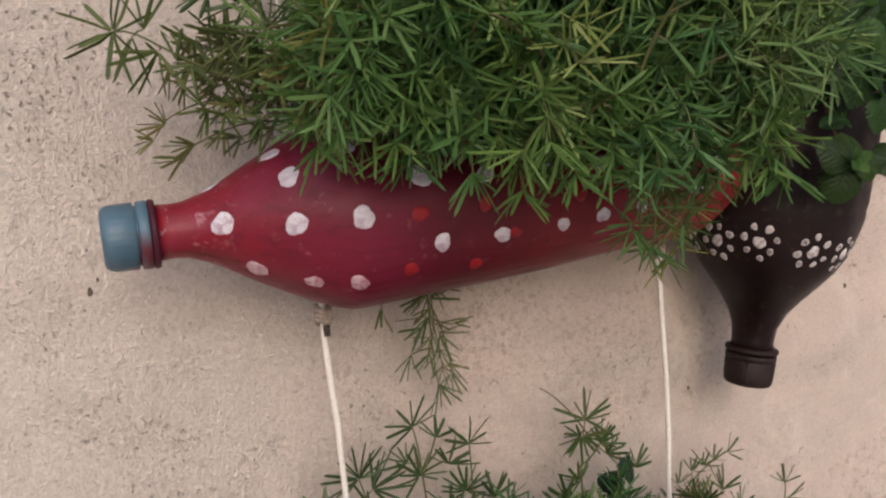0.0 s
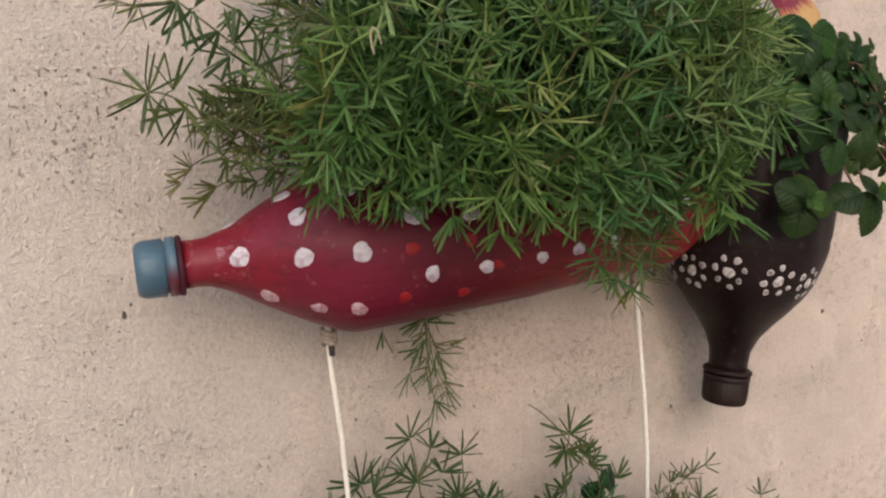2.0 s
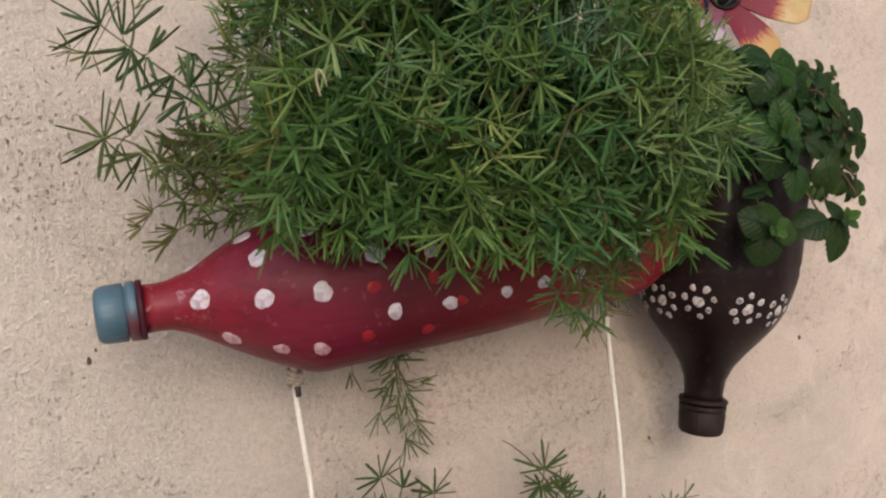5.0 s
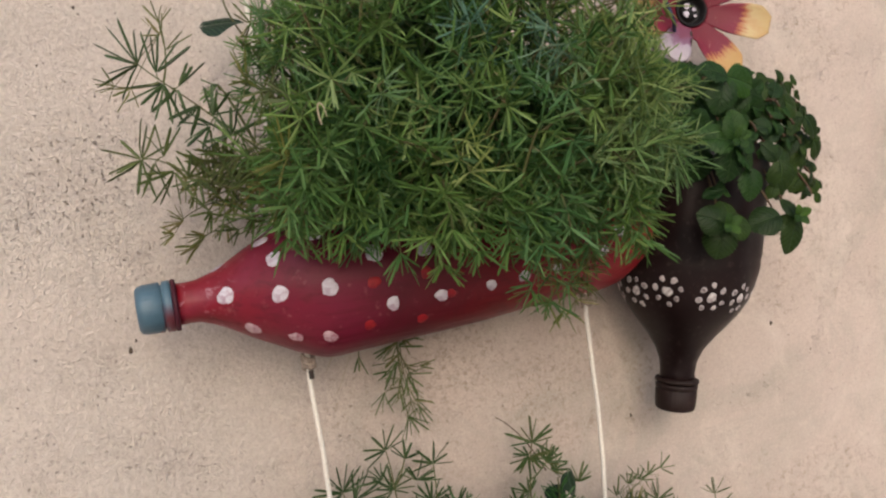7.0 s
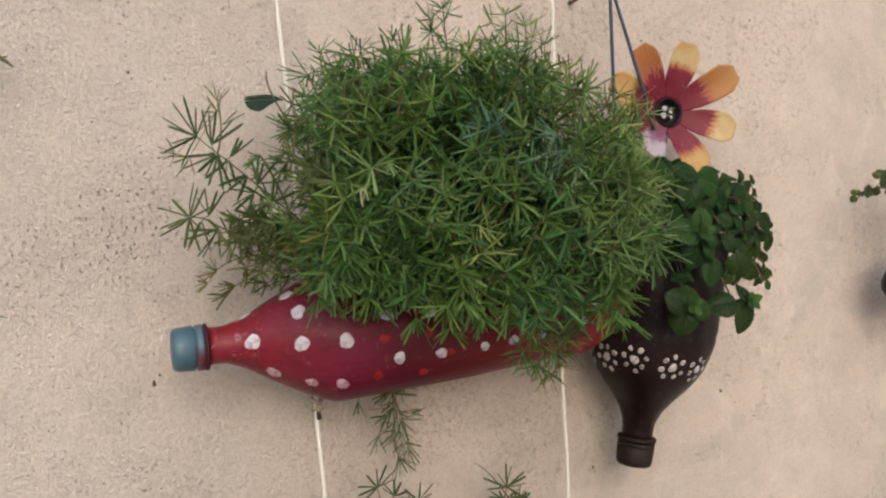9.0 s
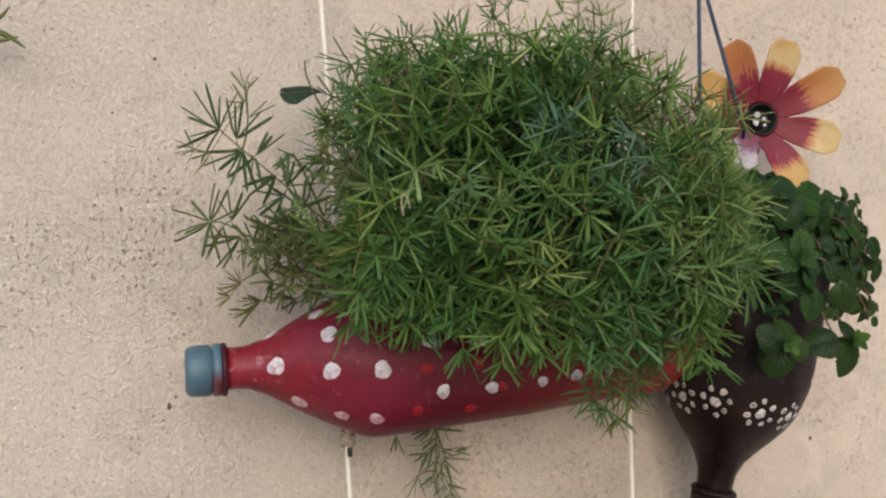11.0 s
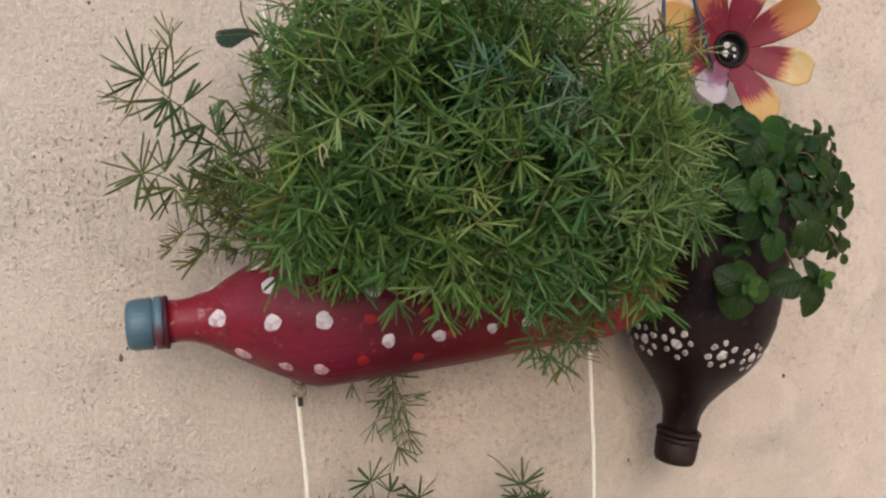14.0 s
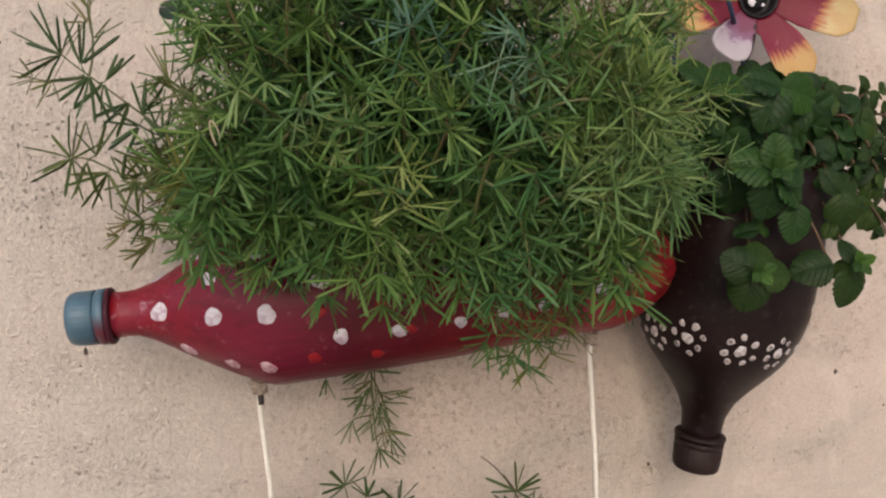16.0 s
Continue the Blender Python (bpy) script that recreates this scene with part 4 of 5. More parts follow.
def stragglers():
    ok = clear_of(RED_O, 0.206)
    rng = random.Random(21)
    # loose open sprays at the neck end
    y = -0.107
    loose_spray(upper, [((-0.055, -0.10, 1.610), (-0.085, y, 1.632), (-0.101, y, 1.650), (-0.118, y, 1.660), (-0.131, y, 1.673)), ((-0.118, y, 1.661), (-0.113, y, 1.675), (-0.116, y, 1.694)), ((-0.120, y, 1.662), (-0.132, y, 1.657), (-0.144, y, 1.661))],
                [((-0.130, y, 1.672), 150, 190, 9, 1.15), ((-0.121, y, 1.667), 70, 110, 5, 1.1), ((-0.118, y, 1.661), 235, 120, 8, 1.1), ((-0.111, y, 1.658), 250, 90, 3, 0.8), ((-0.110, y, 1.659), 50, 50, 3, 0.9), ((-0.100, y, 1.648), 225, 80, 5, 0.9), ((-0.094, y, 1.642), 60, 120, 5, 0.9), ((-0.096, y, 1.636), 200, 120, 5, 0.9), ((-0.085, y, 1.630), 120, 200, 8, 0.95)], 41, FERN_OLIVE, 0.0205, 0.0021)
    loose_spray(upper, [((-0.116, y, 1.690), (-0.117, y, 1.697), (-0.114, y, 1.704))],
                [((-0.116, y, 1.694), 90, 110, 4, 0.75), ((-0.116, y, 1.687), 130, 120, 4, 0.7), ((-0.115, y, 1.679), 30, 40, 2, 0.9), ((-0.143, y, 1.661), 180, 150, 6, 0.62), ((-0.135, y, 1.659), 230, 140, 5, 0.75)], 42, FERN_DRY, 0.0175, 0.0012, 0.0005)
    y = -0.085
    loose_spray(upper, [((-0.060, -0.085, 1.592), (-0.095, y, 1.606), (-0.117, y, 1.613), (-0.122, y, 1.626), (-0.134, y, 1.623))],
                [((-0.134, y, 1.623), 165, 290, 12, 1.05), ((-0.122, y, 1.624), 90, 90, 4, 0.9), ((-0.127, y, 1.621), 265, 60, 4, 0.95), ((-0.117, y, 1.615), 240, 130, 6, 1.0), ((-0.110, y, 1.611), 60, 120, 4, 0.7), ((-0.104, y, 1.609), 250, 140, 5, 0.8), ((-0.094, y, 1.606), 100, 200, 7, 0.85), ((-0.085, y, 1.603), 150, 260, 8, 0.85)], 43, FERN_OLIVE, 0.0205, 0.0021)
    y = -0.05
    loose_spray(upper, [((-0.030, -0.062, 1.572), (-0.065, y, 1.597), (-0.080, y, 1.588), (-0.102, y, 1.579), (-0.112, y, 1.572)), ((-0.070, y, 1.597), (-0.095, y, 1.603), (-0.115, y, 1.589))],
                [((-0.114, y, 1.588), 150, 130, 7, 0.75), ((-0.102, y, 1.578), 195, 90, 7, 0.85), ((-0.108, y, 1.572), 205, 80, 6, 0.8), ((-0.120, y, 1.581), 190, 90, 5, 0.6), ((-0.088, y, 1.584), 250, 90, 4, 0.8), ((-0.091, y, 1.602), 170, 220, 7, 0.7), ((-0.078, y, 1.597), 240, 160, 6, 0.75), ((-0.070, y, 1.588), 260, 110, 5, 0.75)], 44, FERN_DRY, 0.0165, 0.0015, 0.0006)
    for k in range(9):
        t = Vector((rng.uniform(-0.112, -0.070), rng.uniform(-0.095, -0.040), rng.uniform(1.572, 1.625)))
        frond(upper, ((-0.005, -0.066, 1.570), (-0.045, -0.065, 1.605), (t.x + 0.02, t.y, t.z + 0.008), t), rng, ok, FERN_DRY if k % 3 == 0 else FERN_PALE, 0.4, 0.012, 6, 0.0155, 0.0016, (0.003, 0.013), 1, 0.0006)
    # tufts that hang over the base end and in front of it
    for tip in ((0.086, -0.150, 1.508), (0.078, -0.152, 1.514), (0.097, -0.142, 1.521), (0.069, -0.155, 1.520), (0.112, -0.122, 1.524)):
        t = Vector(tip)
        frond(upper, ((0.10, -0.07, 1.572), (t.x * 0.9 + 0.01, -0.12, 1.625), (t.x, t.y - 0.02, 1.59), t), rng, ok, FERN_PALE if t.x > 0.08 else FERN, 0.5, 0.011, 6, 0.0165, 0.0013)
    for tip in ((0.195, -0.130, 1.600), (0.200, -0.125, 1.592), (0.192, -0.140, 1.610), (0.200, -0.115, 1.620), (0.178, -0.15, 1.592)):
        t = Vector(tip)
        frond(upper, ((0.115, -0.068, 1.572), (0.13, -0.10, 1.63), (t.x - 0.02, t.y, t.z + 0.02), t), rng, ok, FERN, 0.4, 0.010, 7, 0.017, 0.0013)
    for tip in ((0.195, -0.10, 1.655), (0.180, -0.085, 1.690), (0.163, -0.075, 1.722), (0.176, -0.072, 1.705), (0.148, -0.070, 1.735)):
        t = Vector(tip)
        frond(upper, ((0.115, -0.068, 1.572), (0.13, -0.09, 1.63), (t.x - 0.015, t.y, t.z - 0.02), t), rng, ok, FERN_DRY if t.z > 1.7 else FERN, 0.45, 0.014, 5, 0.016, 0.0012, (0.004, 0.014), 1)
    for k in range(6):
        t = Vector((rng.uniform(0.140, 0.190), rng.uniform(-0.145, -0.095), rng.uniform(1.650, 1.705)))
        frond(upper, ((0.115, -0.068, 1.572), (0.13, -0.10, 1.62), (t.x - 0.02, t.y + 0.01, t.z - 0.015), t), rng, ok, FERN_LIGHT if k % 3 else FERN_DRY, 0.55, 0.014, 5, 0.021, 0.0013, (0.003, 0.013), 1)
    for k in range(9):
        t = Vector((0.115 + 0.0065 * k, rng.uniform(-0.110, -0.075), 1.735 - 0.005 * k - rng.uniform(0.0, 0.030)))
        frond(upper, ((0.115, -0.068, 1.572), (0.125, -0.09, 1.63), (t.x - 0.012, t.y + 0.005, t.z - 0.025), t), rng, ok, FERN_DRY if k % 2 else FERN_LIGHT, 0.6, 0.014, 5, 0.018, 0.0011, (0.003, 0.013), 1, 0.0006)
    # long pale sprays at the neighbour's side, and thin ones that hang over the base
    for k in range(16):
        t = Vector((rng.uniform(0.150, 0.190), rng.uniform(-0.165, -0.120), rng.uniform(1.584, 1.640)))
        frond(upper, ((0.115, -0.068, 1.572), (0.13, -0.11, 1.64), (t.x - 0.025, t.y, t.z + 0.022), t), rng, ok, FERN_LIGHT, 0.55, 0.013, 5, 0.026, 0.0014, (0.003, 0.012), 1)
    for tip in ((0.128, -0.140, 1.548), (0.160, -0.130, 1.560), (0.100, -0.140, 1.512), (0.114, -0.130, 1.520)):
        t = Vector(tip)
        frond(upper, ((0.115, -0.07, 1.572), (t.x - 0.005, -0.12, 1.62), (t.x - 0.004, t.y - 0.012, 1.585), t), rng, ok, FERN_PALE, 0.6, 0.012, 4, 0.018, 0.0010, (0.003, 0.010), 1, 0.0006)
    for k in range(14):
        t = Vector((rng.uniform(0.115, 0.150), rng.uniform(-0.200, -0.172), rng.uniform(1.572, 1.632)))
        frond(upper, ((0.115, -0.068, 1.572), (0.12, -0.12, 1.65), (t.x - 0.02, t.y + 0.01, t.z + 0.03), t), rng, ok, FERN_LIGHT, 0.5, 0.012, 6, 0.025, 0.0014, (0.003, 0.014), 2)
    # thin, half-dry sprays that hang over the bottle's base
    for k in range(8):
        t = Vector((rng.uniform(0.108, 0.166), rng.uniform(-0.134, -0.116), rng.uniform(1.532, 1.566)))
        frond(upper, ((0.115, -0.07, 1.575), (t.x - 0.012, -0.115, 1.615), (t.x - 0.004, t.y - 0.008, t.z + 0.028), t), rng, ok, (FERN_PALE, FERN_DRY, FERN_LIGHT)[k % 3], 0.5, 0.012, 4, 0.0175, 0.0011, (0.003, 0.011), 1, 0.0005)
    # thin sprays that reach out over the flower's edge
    free = clear_of(RED_O)
    for tip, mat in (((0.195, -0.128, 1.690), FERN_LIGHT), ((0.188, -0.122, 1.700), FERN_LIGHT), ((0.206, -0.128, 1.640), FERN_LIGHT), ((0.208, -0.126, 1.606), FERN_LIGHT), ((0.183, -0.110, 1.708), FERN_DRY)):
        t = Vector(tip)
        frond(upper, ((0.13, -0.09, 1.62), (0.155, -0.12, 1.65), (t.x - 0.02, t.y - 0.01, t.z - 0.006), t), rng, free, mat, 0.5, 0.013, 5, 0.019, 0.0012, (0.003, 0.010), 1, 0.0006)
    # the skirt that droops in front of the bottle
    for k in range(34):
        x = -0.072 + 0.212 * (k + 0.5) / 34 + rng.uniform(-0.006, 0.006)
        t = Vector((x, rng.uniform(-0.185, -0.140), (1.574 - 0.30 * (x + 0.072) if x < 0.0 else 1.552) + rng.uniform(-0.010, 0.024)))
        b = Vector((min(max(0.045 + (x - 0.05) * 0.55, -0.012), 0.128), -0.068, 1.570))
        frond(upper, (b, b.lerp(t, 0.3) + Vector((0, -0.01, 0.06)), t + Vector((0, 0.0, 0.045)), t), rng, ok, FERN, 0.45)
    # shoots that stand above the crown
    for tip, mat in (((-0.039, -0.070, 1.739), FERN), ((-0.010, -0.075, 1.742), FERN_DARK), ((0.012, -0.080, 1.748), FERN), ((0.043, -0.080, 1.766), FERN_LIGHT), ((0.050, -0.088, 1.772), FERN_LIGHT), ((0.071, -0.085, 1.745), FERN), ((0.106, -0.078, 1.774), FERN_LIGHT), ((0.122, -0.080, 1.766), FERN_LIGHT), ((0.138, -0.080, 1.753), FERN), ((0.090, -0.080, 1.752), FERN), ((0.160, -0.078, 1.735), FERN_DRY)):
        t = Vector(tip)
        frond(upper, ((0.05 + t.x * 0.3, -0.068, 1.572), (0.04 + t.x * 0.5, -0.09, 1.66), (t.x, t.y, t.z - 0.04), t), rng, ok, mat, 0.62, 0.013, 6, 0.0165, 0.0012, (0.003, 0.012), 1)
    # one thin frond hangs behind the bottle
    y = -0.025
    loose_spray(upper, [((0.020, -0.012, 1.530), (0.017, y, 1.495), (0.019, y, 1.471), (0.016, y, 1.457), (0.020, y, 1.438)), ((0.018, y, 1.485), (0.028, y, 1.465), (0.028, y, 1.444)), ((0.018, y, 1.460), (0.010, y, 1.460), (0.005, y, 1.458)), ((0.002, -0.015, 1.520), (-0.008, y, 1.500), (-0.010, y, 1.485))],
                [((0.023, y, 1.467), 285, 80, 6, 1.0), ((0.023, y, 1.468), 2, 30, 2, 1.05), ((0.013, y, 1.472), 215, 70, 4, 0.9), ((0.017, y, 1.478), 230, 120, 5, 1.0), ((0.005, y, 1.458), 245, 70, 4, 0.95), ((0.026, y, 1.450), 335, 50, 3, 1.0), ((0.028, y, 1.444), 265, 130, 5, 0.8), ((0.020, y, 1.439), 285, 110, 6, 1.0), ((0.016, y, 1.457), 240, 100, 3, 0.8), ((0.018, y, 1.488), 10, 60, 4, 1.0), ((0.015, y, 1.490), 215, 60, 4, 1.1), ((-0.010, y, 1.486), 258, 60, 3, 0.8)], 45, FERN_PALE, 0.0170, 0.0014, 0.0006)
    loose_spray(upper, [((0.022, -0.012, 1.530), (0.024, y, 1.492), (0.014, y, 1.474), (0.024, y, 1.458), (0.023, y, 1.446)), ((0.020, y, 1.476), (0.030, y, 1.470), (0.034, y, 1.473))],
                [((0.018, y, 1.482), 240, 150, 6, 0.9), ((0.021, y, 1.474), 300, 120, 5, 0.9), ((0.017, y, 1.466), 230, 120, 5, 0.95), ((0.022, y, 1.459), 270, 160, 6, 0.9), ((0.023, y, 1.449), 280, 150, 6, 0.85), ((0.032, y, 1.472), 355, 60, 3, 0.7), ((0.019, y, 1.492), 220, 100, 5, 1.0), ((0.022, y, 1.494), 330, 90, 5, 0.9)], 46, FERN_DRY, 0.0155, 0.0012, 0.0005)
    # bare pale rootlets under the bottle
    roots = [((-0.016, -0.050, 1.500), (-0.022, -0.04, 1.484), (-0.024, -0.04, 1.476), (-0.031, -0.04, 1.465)), ((-0.014, -0.05, 1.500), (-0.016, -0.04, 1.487), (-0.012, -0.04, 1.478)), ((-0.030, -0.05, 1.494), (-0.034, -0.04, 1.486), (-0.036, -0.04, 1.480))]
    for ctrl in roots:
        verts, faces = tube([p - upper.matrix_world.translation for p in bezier(ctrl, 8)], 0.00035, 4, 0.6)
        part("rootlet", mesh_of("rootlet", verts, faces, DRY_STRAW), upper, "thin dry rootlet")
    # dead curled sprig
    verts, faces = tube([p - upper.matrix_world.translation for p in bezier(((-0.052, -0.196, 1.618), (-0.056, -0.200, 1.629), (-0.052, -0.202, 1.631), (-0.050, -0.200, 1.621)), 12)], 0.0005, 5, 0.6)
    part("dead_sprig", mesh_of("dead_sprig", verts, faces, DRY_STRAW), upper, "pale dry curled sprig")


stragglers()

LOW_O = Vector(RED_O) - Vector((0, 0, LOWER_DROP))
lower = thing("asparagus_fern", LOW_O + Vector((0.17, -0.003, 0.026)), "green asparagus fern in the lower bottle, loose top shoots", "fern", "asparagus ferns")
# its inner fronds carry the same painted-in shade
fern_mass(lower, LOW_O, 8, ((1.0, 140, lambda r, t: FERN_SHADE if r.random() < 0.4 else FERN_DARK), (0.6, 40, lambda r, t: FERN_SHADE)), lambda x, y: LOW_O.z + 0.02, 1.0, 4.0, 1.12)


def lower_shoots():
    ok = clear_of(LOW_O)
    rng = random.Random(33)
    y = -0.04
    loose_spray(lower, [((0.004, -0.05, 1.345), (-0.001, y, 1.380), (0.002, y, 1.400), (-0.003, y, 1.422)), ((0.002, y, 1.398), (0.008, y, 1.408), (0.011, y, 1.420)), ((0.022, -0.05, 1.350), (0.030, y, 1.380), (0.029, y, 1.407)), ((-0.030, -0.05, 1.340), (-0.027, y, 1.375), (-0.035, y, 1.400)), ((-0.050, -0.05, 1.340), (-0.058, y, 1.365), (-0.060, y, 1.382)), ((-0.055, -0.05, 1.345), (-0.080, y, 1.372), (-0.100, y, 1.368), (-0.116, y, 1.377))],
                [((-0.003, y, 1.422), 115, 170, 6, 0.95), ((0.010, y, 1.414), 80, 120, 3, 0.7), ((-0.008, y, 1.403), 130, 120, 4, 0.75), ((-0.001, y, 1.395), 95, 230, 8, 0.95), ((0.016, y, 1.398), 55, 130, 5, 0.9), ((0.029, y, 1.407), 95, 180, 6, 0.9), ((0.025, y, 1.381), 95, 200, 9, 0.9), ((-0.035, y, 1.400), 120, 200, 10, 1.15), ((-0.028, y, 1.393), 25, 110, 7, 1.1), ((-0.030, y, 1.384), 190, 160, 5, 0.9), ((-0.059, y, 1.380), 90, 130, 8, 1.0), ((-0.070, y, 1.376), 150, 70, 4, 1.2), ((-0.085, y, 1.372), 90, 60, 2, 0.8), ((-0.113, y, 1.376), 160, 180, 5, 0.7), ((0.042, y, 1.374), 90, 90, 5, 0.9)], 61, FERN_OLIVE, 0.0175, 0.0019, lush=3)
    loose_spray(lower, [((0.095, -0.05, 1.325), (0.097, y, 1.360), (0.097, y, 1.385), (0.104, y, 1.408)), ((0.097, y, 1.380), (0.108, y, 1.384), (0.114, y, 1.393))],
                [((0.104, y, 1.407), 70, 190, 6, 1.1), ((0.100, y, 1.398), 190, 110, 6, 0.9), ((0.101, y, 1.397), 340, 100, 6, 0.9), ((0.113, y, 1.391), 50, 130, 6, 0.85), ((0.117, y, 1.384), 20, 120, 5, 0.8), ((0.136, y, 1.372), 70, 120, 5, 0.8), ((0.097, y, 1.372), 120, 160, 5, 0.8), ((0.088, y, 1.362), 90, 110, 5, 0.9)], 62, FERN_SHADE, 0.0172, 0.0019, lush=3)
    loose_spray(lower, [((0.140, -0.05, 1.320), (0.160, y, 1.345), (0.177, y, 1.361), (0.207, y, 1.369)), ((0.190, -0.05, 1.300), (0.220, y, 1.305), (0.246, y, 1.322), (0.252, y, 1.329)), ((0.248, y, 1.325), (0.252, y, 1.333), (0.250, y, 1.342)), ((0.210, y, 1.304), (0.235, y, 1.318), (0.270, y, 1.304))],
                [((0.177, y, 1.361), 60, 160, 5, 0.7), ((0.186, y, 1.363), 70, 170, 5, 0.75), ((0.194, y, 1.365), 60, 150, 5, 0.75), ((0.205, y, 1.368), 20, 120, 4, 0.8), ((0.166, y, 1.355), 80, 100, 4, 0.8), ((0.250, y, 1.339), 85, 160, 5, 0.95), ((0.252, y, 1.328), 350, 80, 5, 1.0), ((0.240, y, 1.320), 330, 60, 4, 0.95), ((0.229, y, 1.313), 320, 120, 5, 0.9), ((0.266, y, 1.306), 330, 100, 4, 0.7), ((0.200, y, 1.345), 70, 130, 7, 0.9), ((0.190, y, 1.340), 90, 140, 6, 0.9), ((0.175, y, 1.345), 100, 140, 6, 0.9), ((0.212, y, 1.330), 50, 120, 6, 0.9)], 63, FERN_DRY, 0.0160, 0.0014, 0.0006, lush=1)
    # the thick rounded top of the plant, higher towards the neck end
    for k in range(90):
        x = -0.105 + 0.33 * (k + 0.5) / 90 + rng.uniform(-0.008, 0.008)
        if x > 0.12 and rng.random() < 0.5:
            continue
        top = 1.397 - 0.11 * (x + 0.10) if x > -0.06 else 1.393 + 0.25 * (x + 0.06)
        t = Vector((x, rng.uniform(-0.13, -0.03), top - rng.uniform(0.0, 0.045)))
        b = Vector((0.05 + (t.x - 0.05) * 0.45, -0.065, LOW_O.z + 0.03))
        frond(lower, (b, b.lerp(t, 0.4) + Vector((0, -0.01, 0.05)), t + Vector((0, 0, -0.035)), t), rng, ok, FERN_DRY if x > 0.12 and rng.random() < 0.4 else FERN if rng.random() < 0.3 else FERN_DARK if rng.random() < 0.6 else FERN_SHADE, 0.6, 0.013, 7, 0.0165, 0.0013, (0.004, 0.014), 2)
    verts, faces = tube([p - lower.matrix_world.translation for p in bezier(((0.112, -0.04, 1.385), (0.106, -0.03, 1.405), (0.097, -0.022, 1.418), (0.086, -0.02, 1.425))    , 10)], 0.0006, 5, 0.5)
    part("stem", mesh_of("stem", verts, faces, MINT_STEM), lower, "thin bare brown shoot")


lower_shoots()


# ---- broad leaves ----
def leaf_mesh(name, material, width=0.80, tooth=0.035, fold=0.22, curl=0.35, ripple=0.030, seed=1, nu=28, nv=6, heart=False):
    """A leaf of unit length along x with its top towards z: crenate edge, sunken midrib, bulges between the side veins, edges turned down."""
    rng = random.Random(seed)
    lean = rng.uniform(-0.10, 0.10)
    verts, faces = [], []
    for i in range(nu + 1):
        t = i / nu
        w = 0.5 * width * math.sin(math.pi * min(1.0, (t ** (0.45 if heart else 0.86)) * 0.985 + 0.010)) ** (0.9 if heart else 0.62)
        for j in range(-nv, nv + 1):
            k = j / nv
            crenate = 1 + tooth * math.sin(2 * math.pi * 9 * t) * abs(k)
            y = w * k * crenate
            slant = t - 0.75 * abs(y)
            bulge = ripple * abs(math.sin(math.pi * 6.5 * slant)) * (0.3 + 0.7 * abs(k)) * math.sin(math.pi * t)
            z = fold * abs(y) - 1.05 * y * y - curl * max(0.0, t - 0.2) ** 2 * 0.6 + bulge + 0.006 * rng.uniform(-1, 1)
            back = 0.18 * (abs(k) ** 2) * max(0.0, 0.16 - t) / 0.16 if heart else 0.0
            verts.append((t - back, y + lean * t * t * 0.5, z))
    m = 2 * nv + 1
    for i in range(nu):
        for j in range(m - 1):
            a = i * m + j
            faces.append((a, a + m, a + m + 1, a + 1))
    return mesh_of(name, verts, [f[::-1] for f in faces], material)


MINT_MESHES = [leaf_mesh("leaf", MINT, 0.90, 0.05, 0.34, 0.5, 0.085, 1), leaf_mesh("leaf", MINT, 0.96, 0.05, 0.26, 0.85, 0.090, 2), leaf_mesh("leaf", MINT, 0.86, 0.05, 0.46, 0.35, 0.080, 3)]
MINT_BROAD = [leaf_mesh("leaf", MINT_MID, 1.04, 0.04, 0.24, 0.5, 0.060, 10), leaf_mesh("leaf", MINT_MID, 1.0, 0.04, 0.32, 0.8, 0.060, 11)]
MINT_SMALL = [leaf_mesh("leaf", MINT_MID, 0.82, 0.03, 0.30, 0.7, 0.045, 8), leaf_mesh("leaf", MINT_MID, 0.90, 0.03, 0.20, 1.0, 0.045, 9)]
MINT_YOUNG = [leaf_mesh("leaf", MINT_PALE, 0.80, 0.02, 0.30, 0.3, 0.02, 4), leaf_mesh("leaf", MINT_PALE, 0.72, 0.02, 0.2, 0.6, 0.02, 5)]


def set_leaf(parent, shift, me, at, along, up, size):
    x = Vector(along).normalized()
    z = Vector(up)
    z = z - x * z.dot(x)
    if z.length < 1e-3:
        z = x.orthogonal()
    z.normalize()
    y = z.cross(x)
    m = Matrix((x, y, z)).transposed().to_4x4()
    ob = part("leaf", me, parent)
    ob.matrix_basis = Matrix.Translation(Vector(at) + shift) @ m @ Matrix.Scale(size, 4)
    return ob


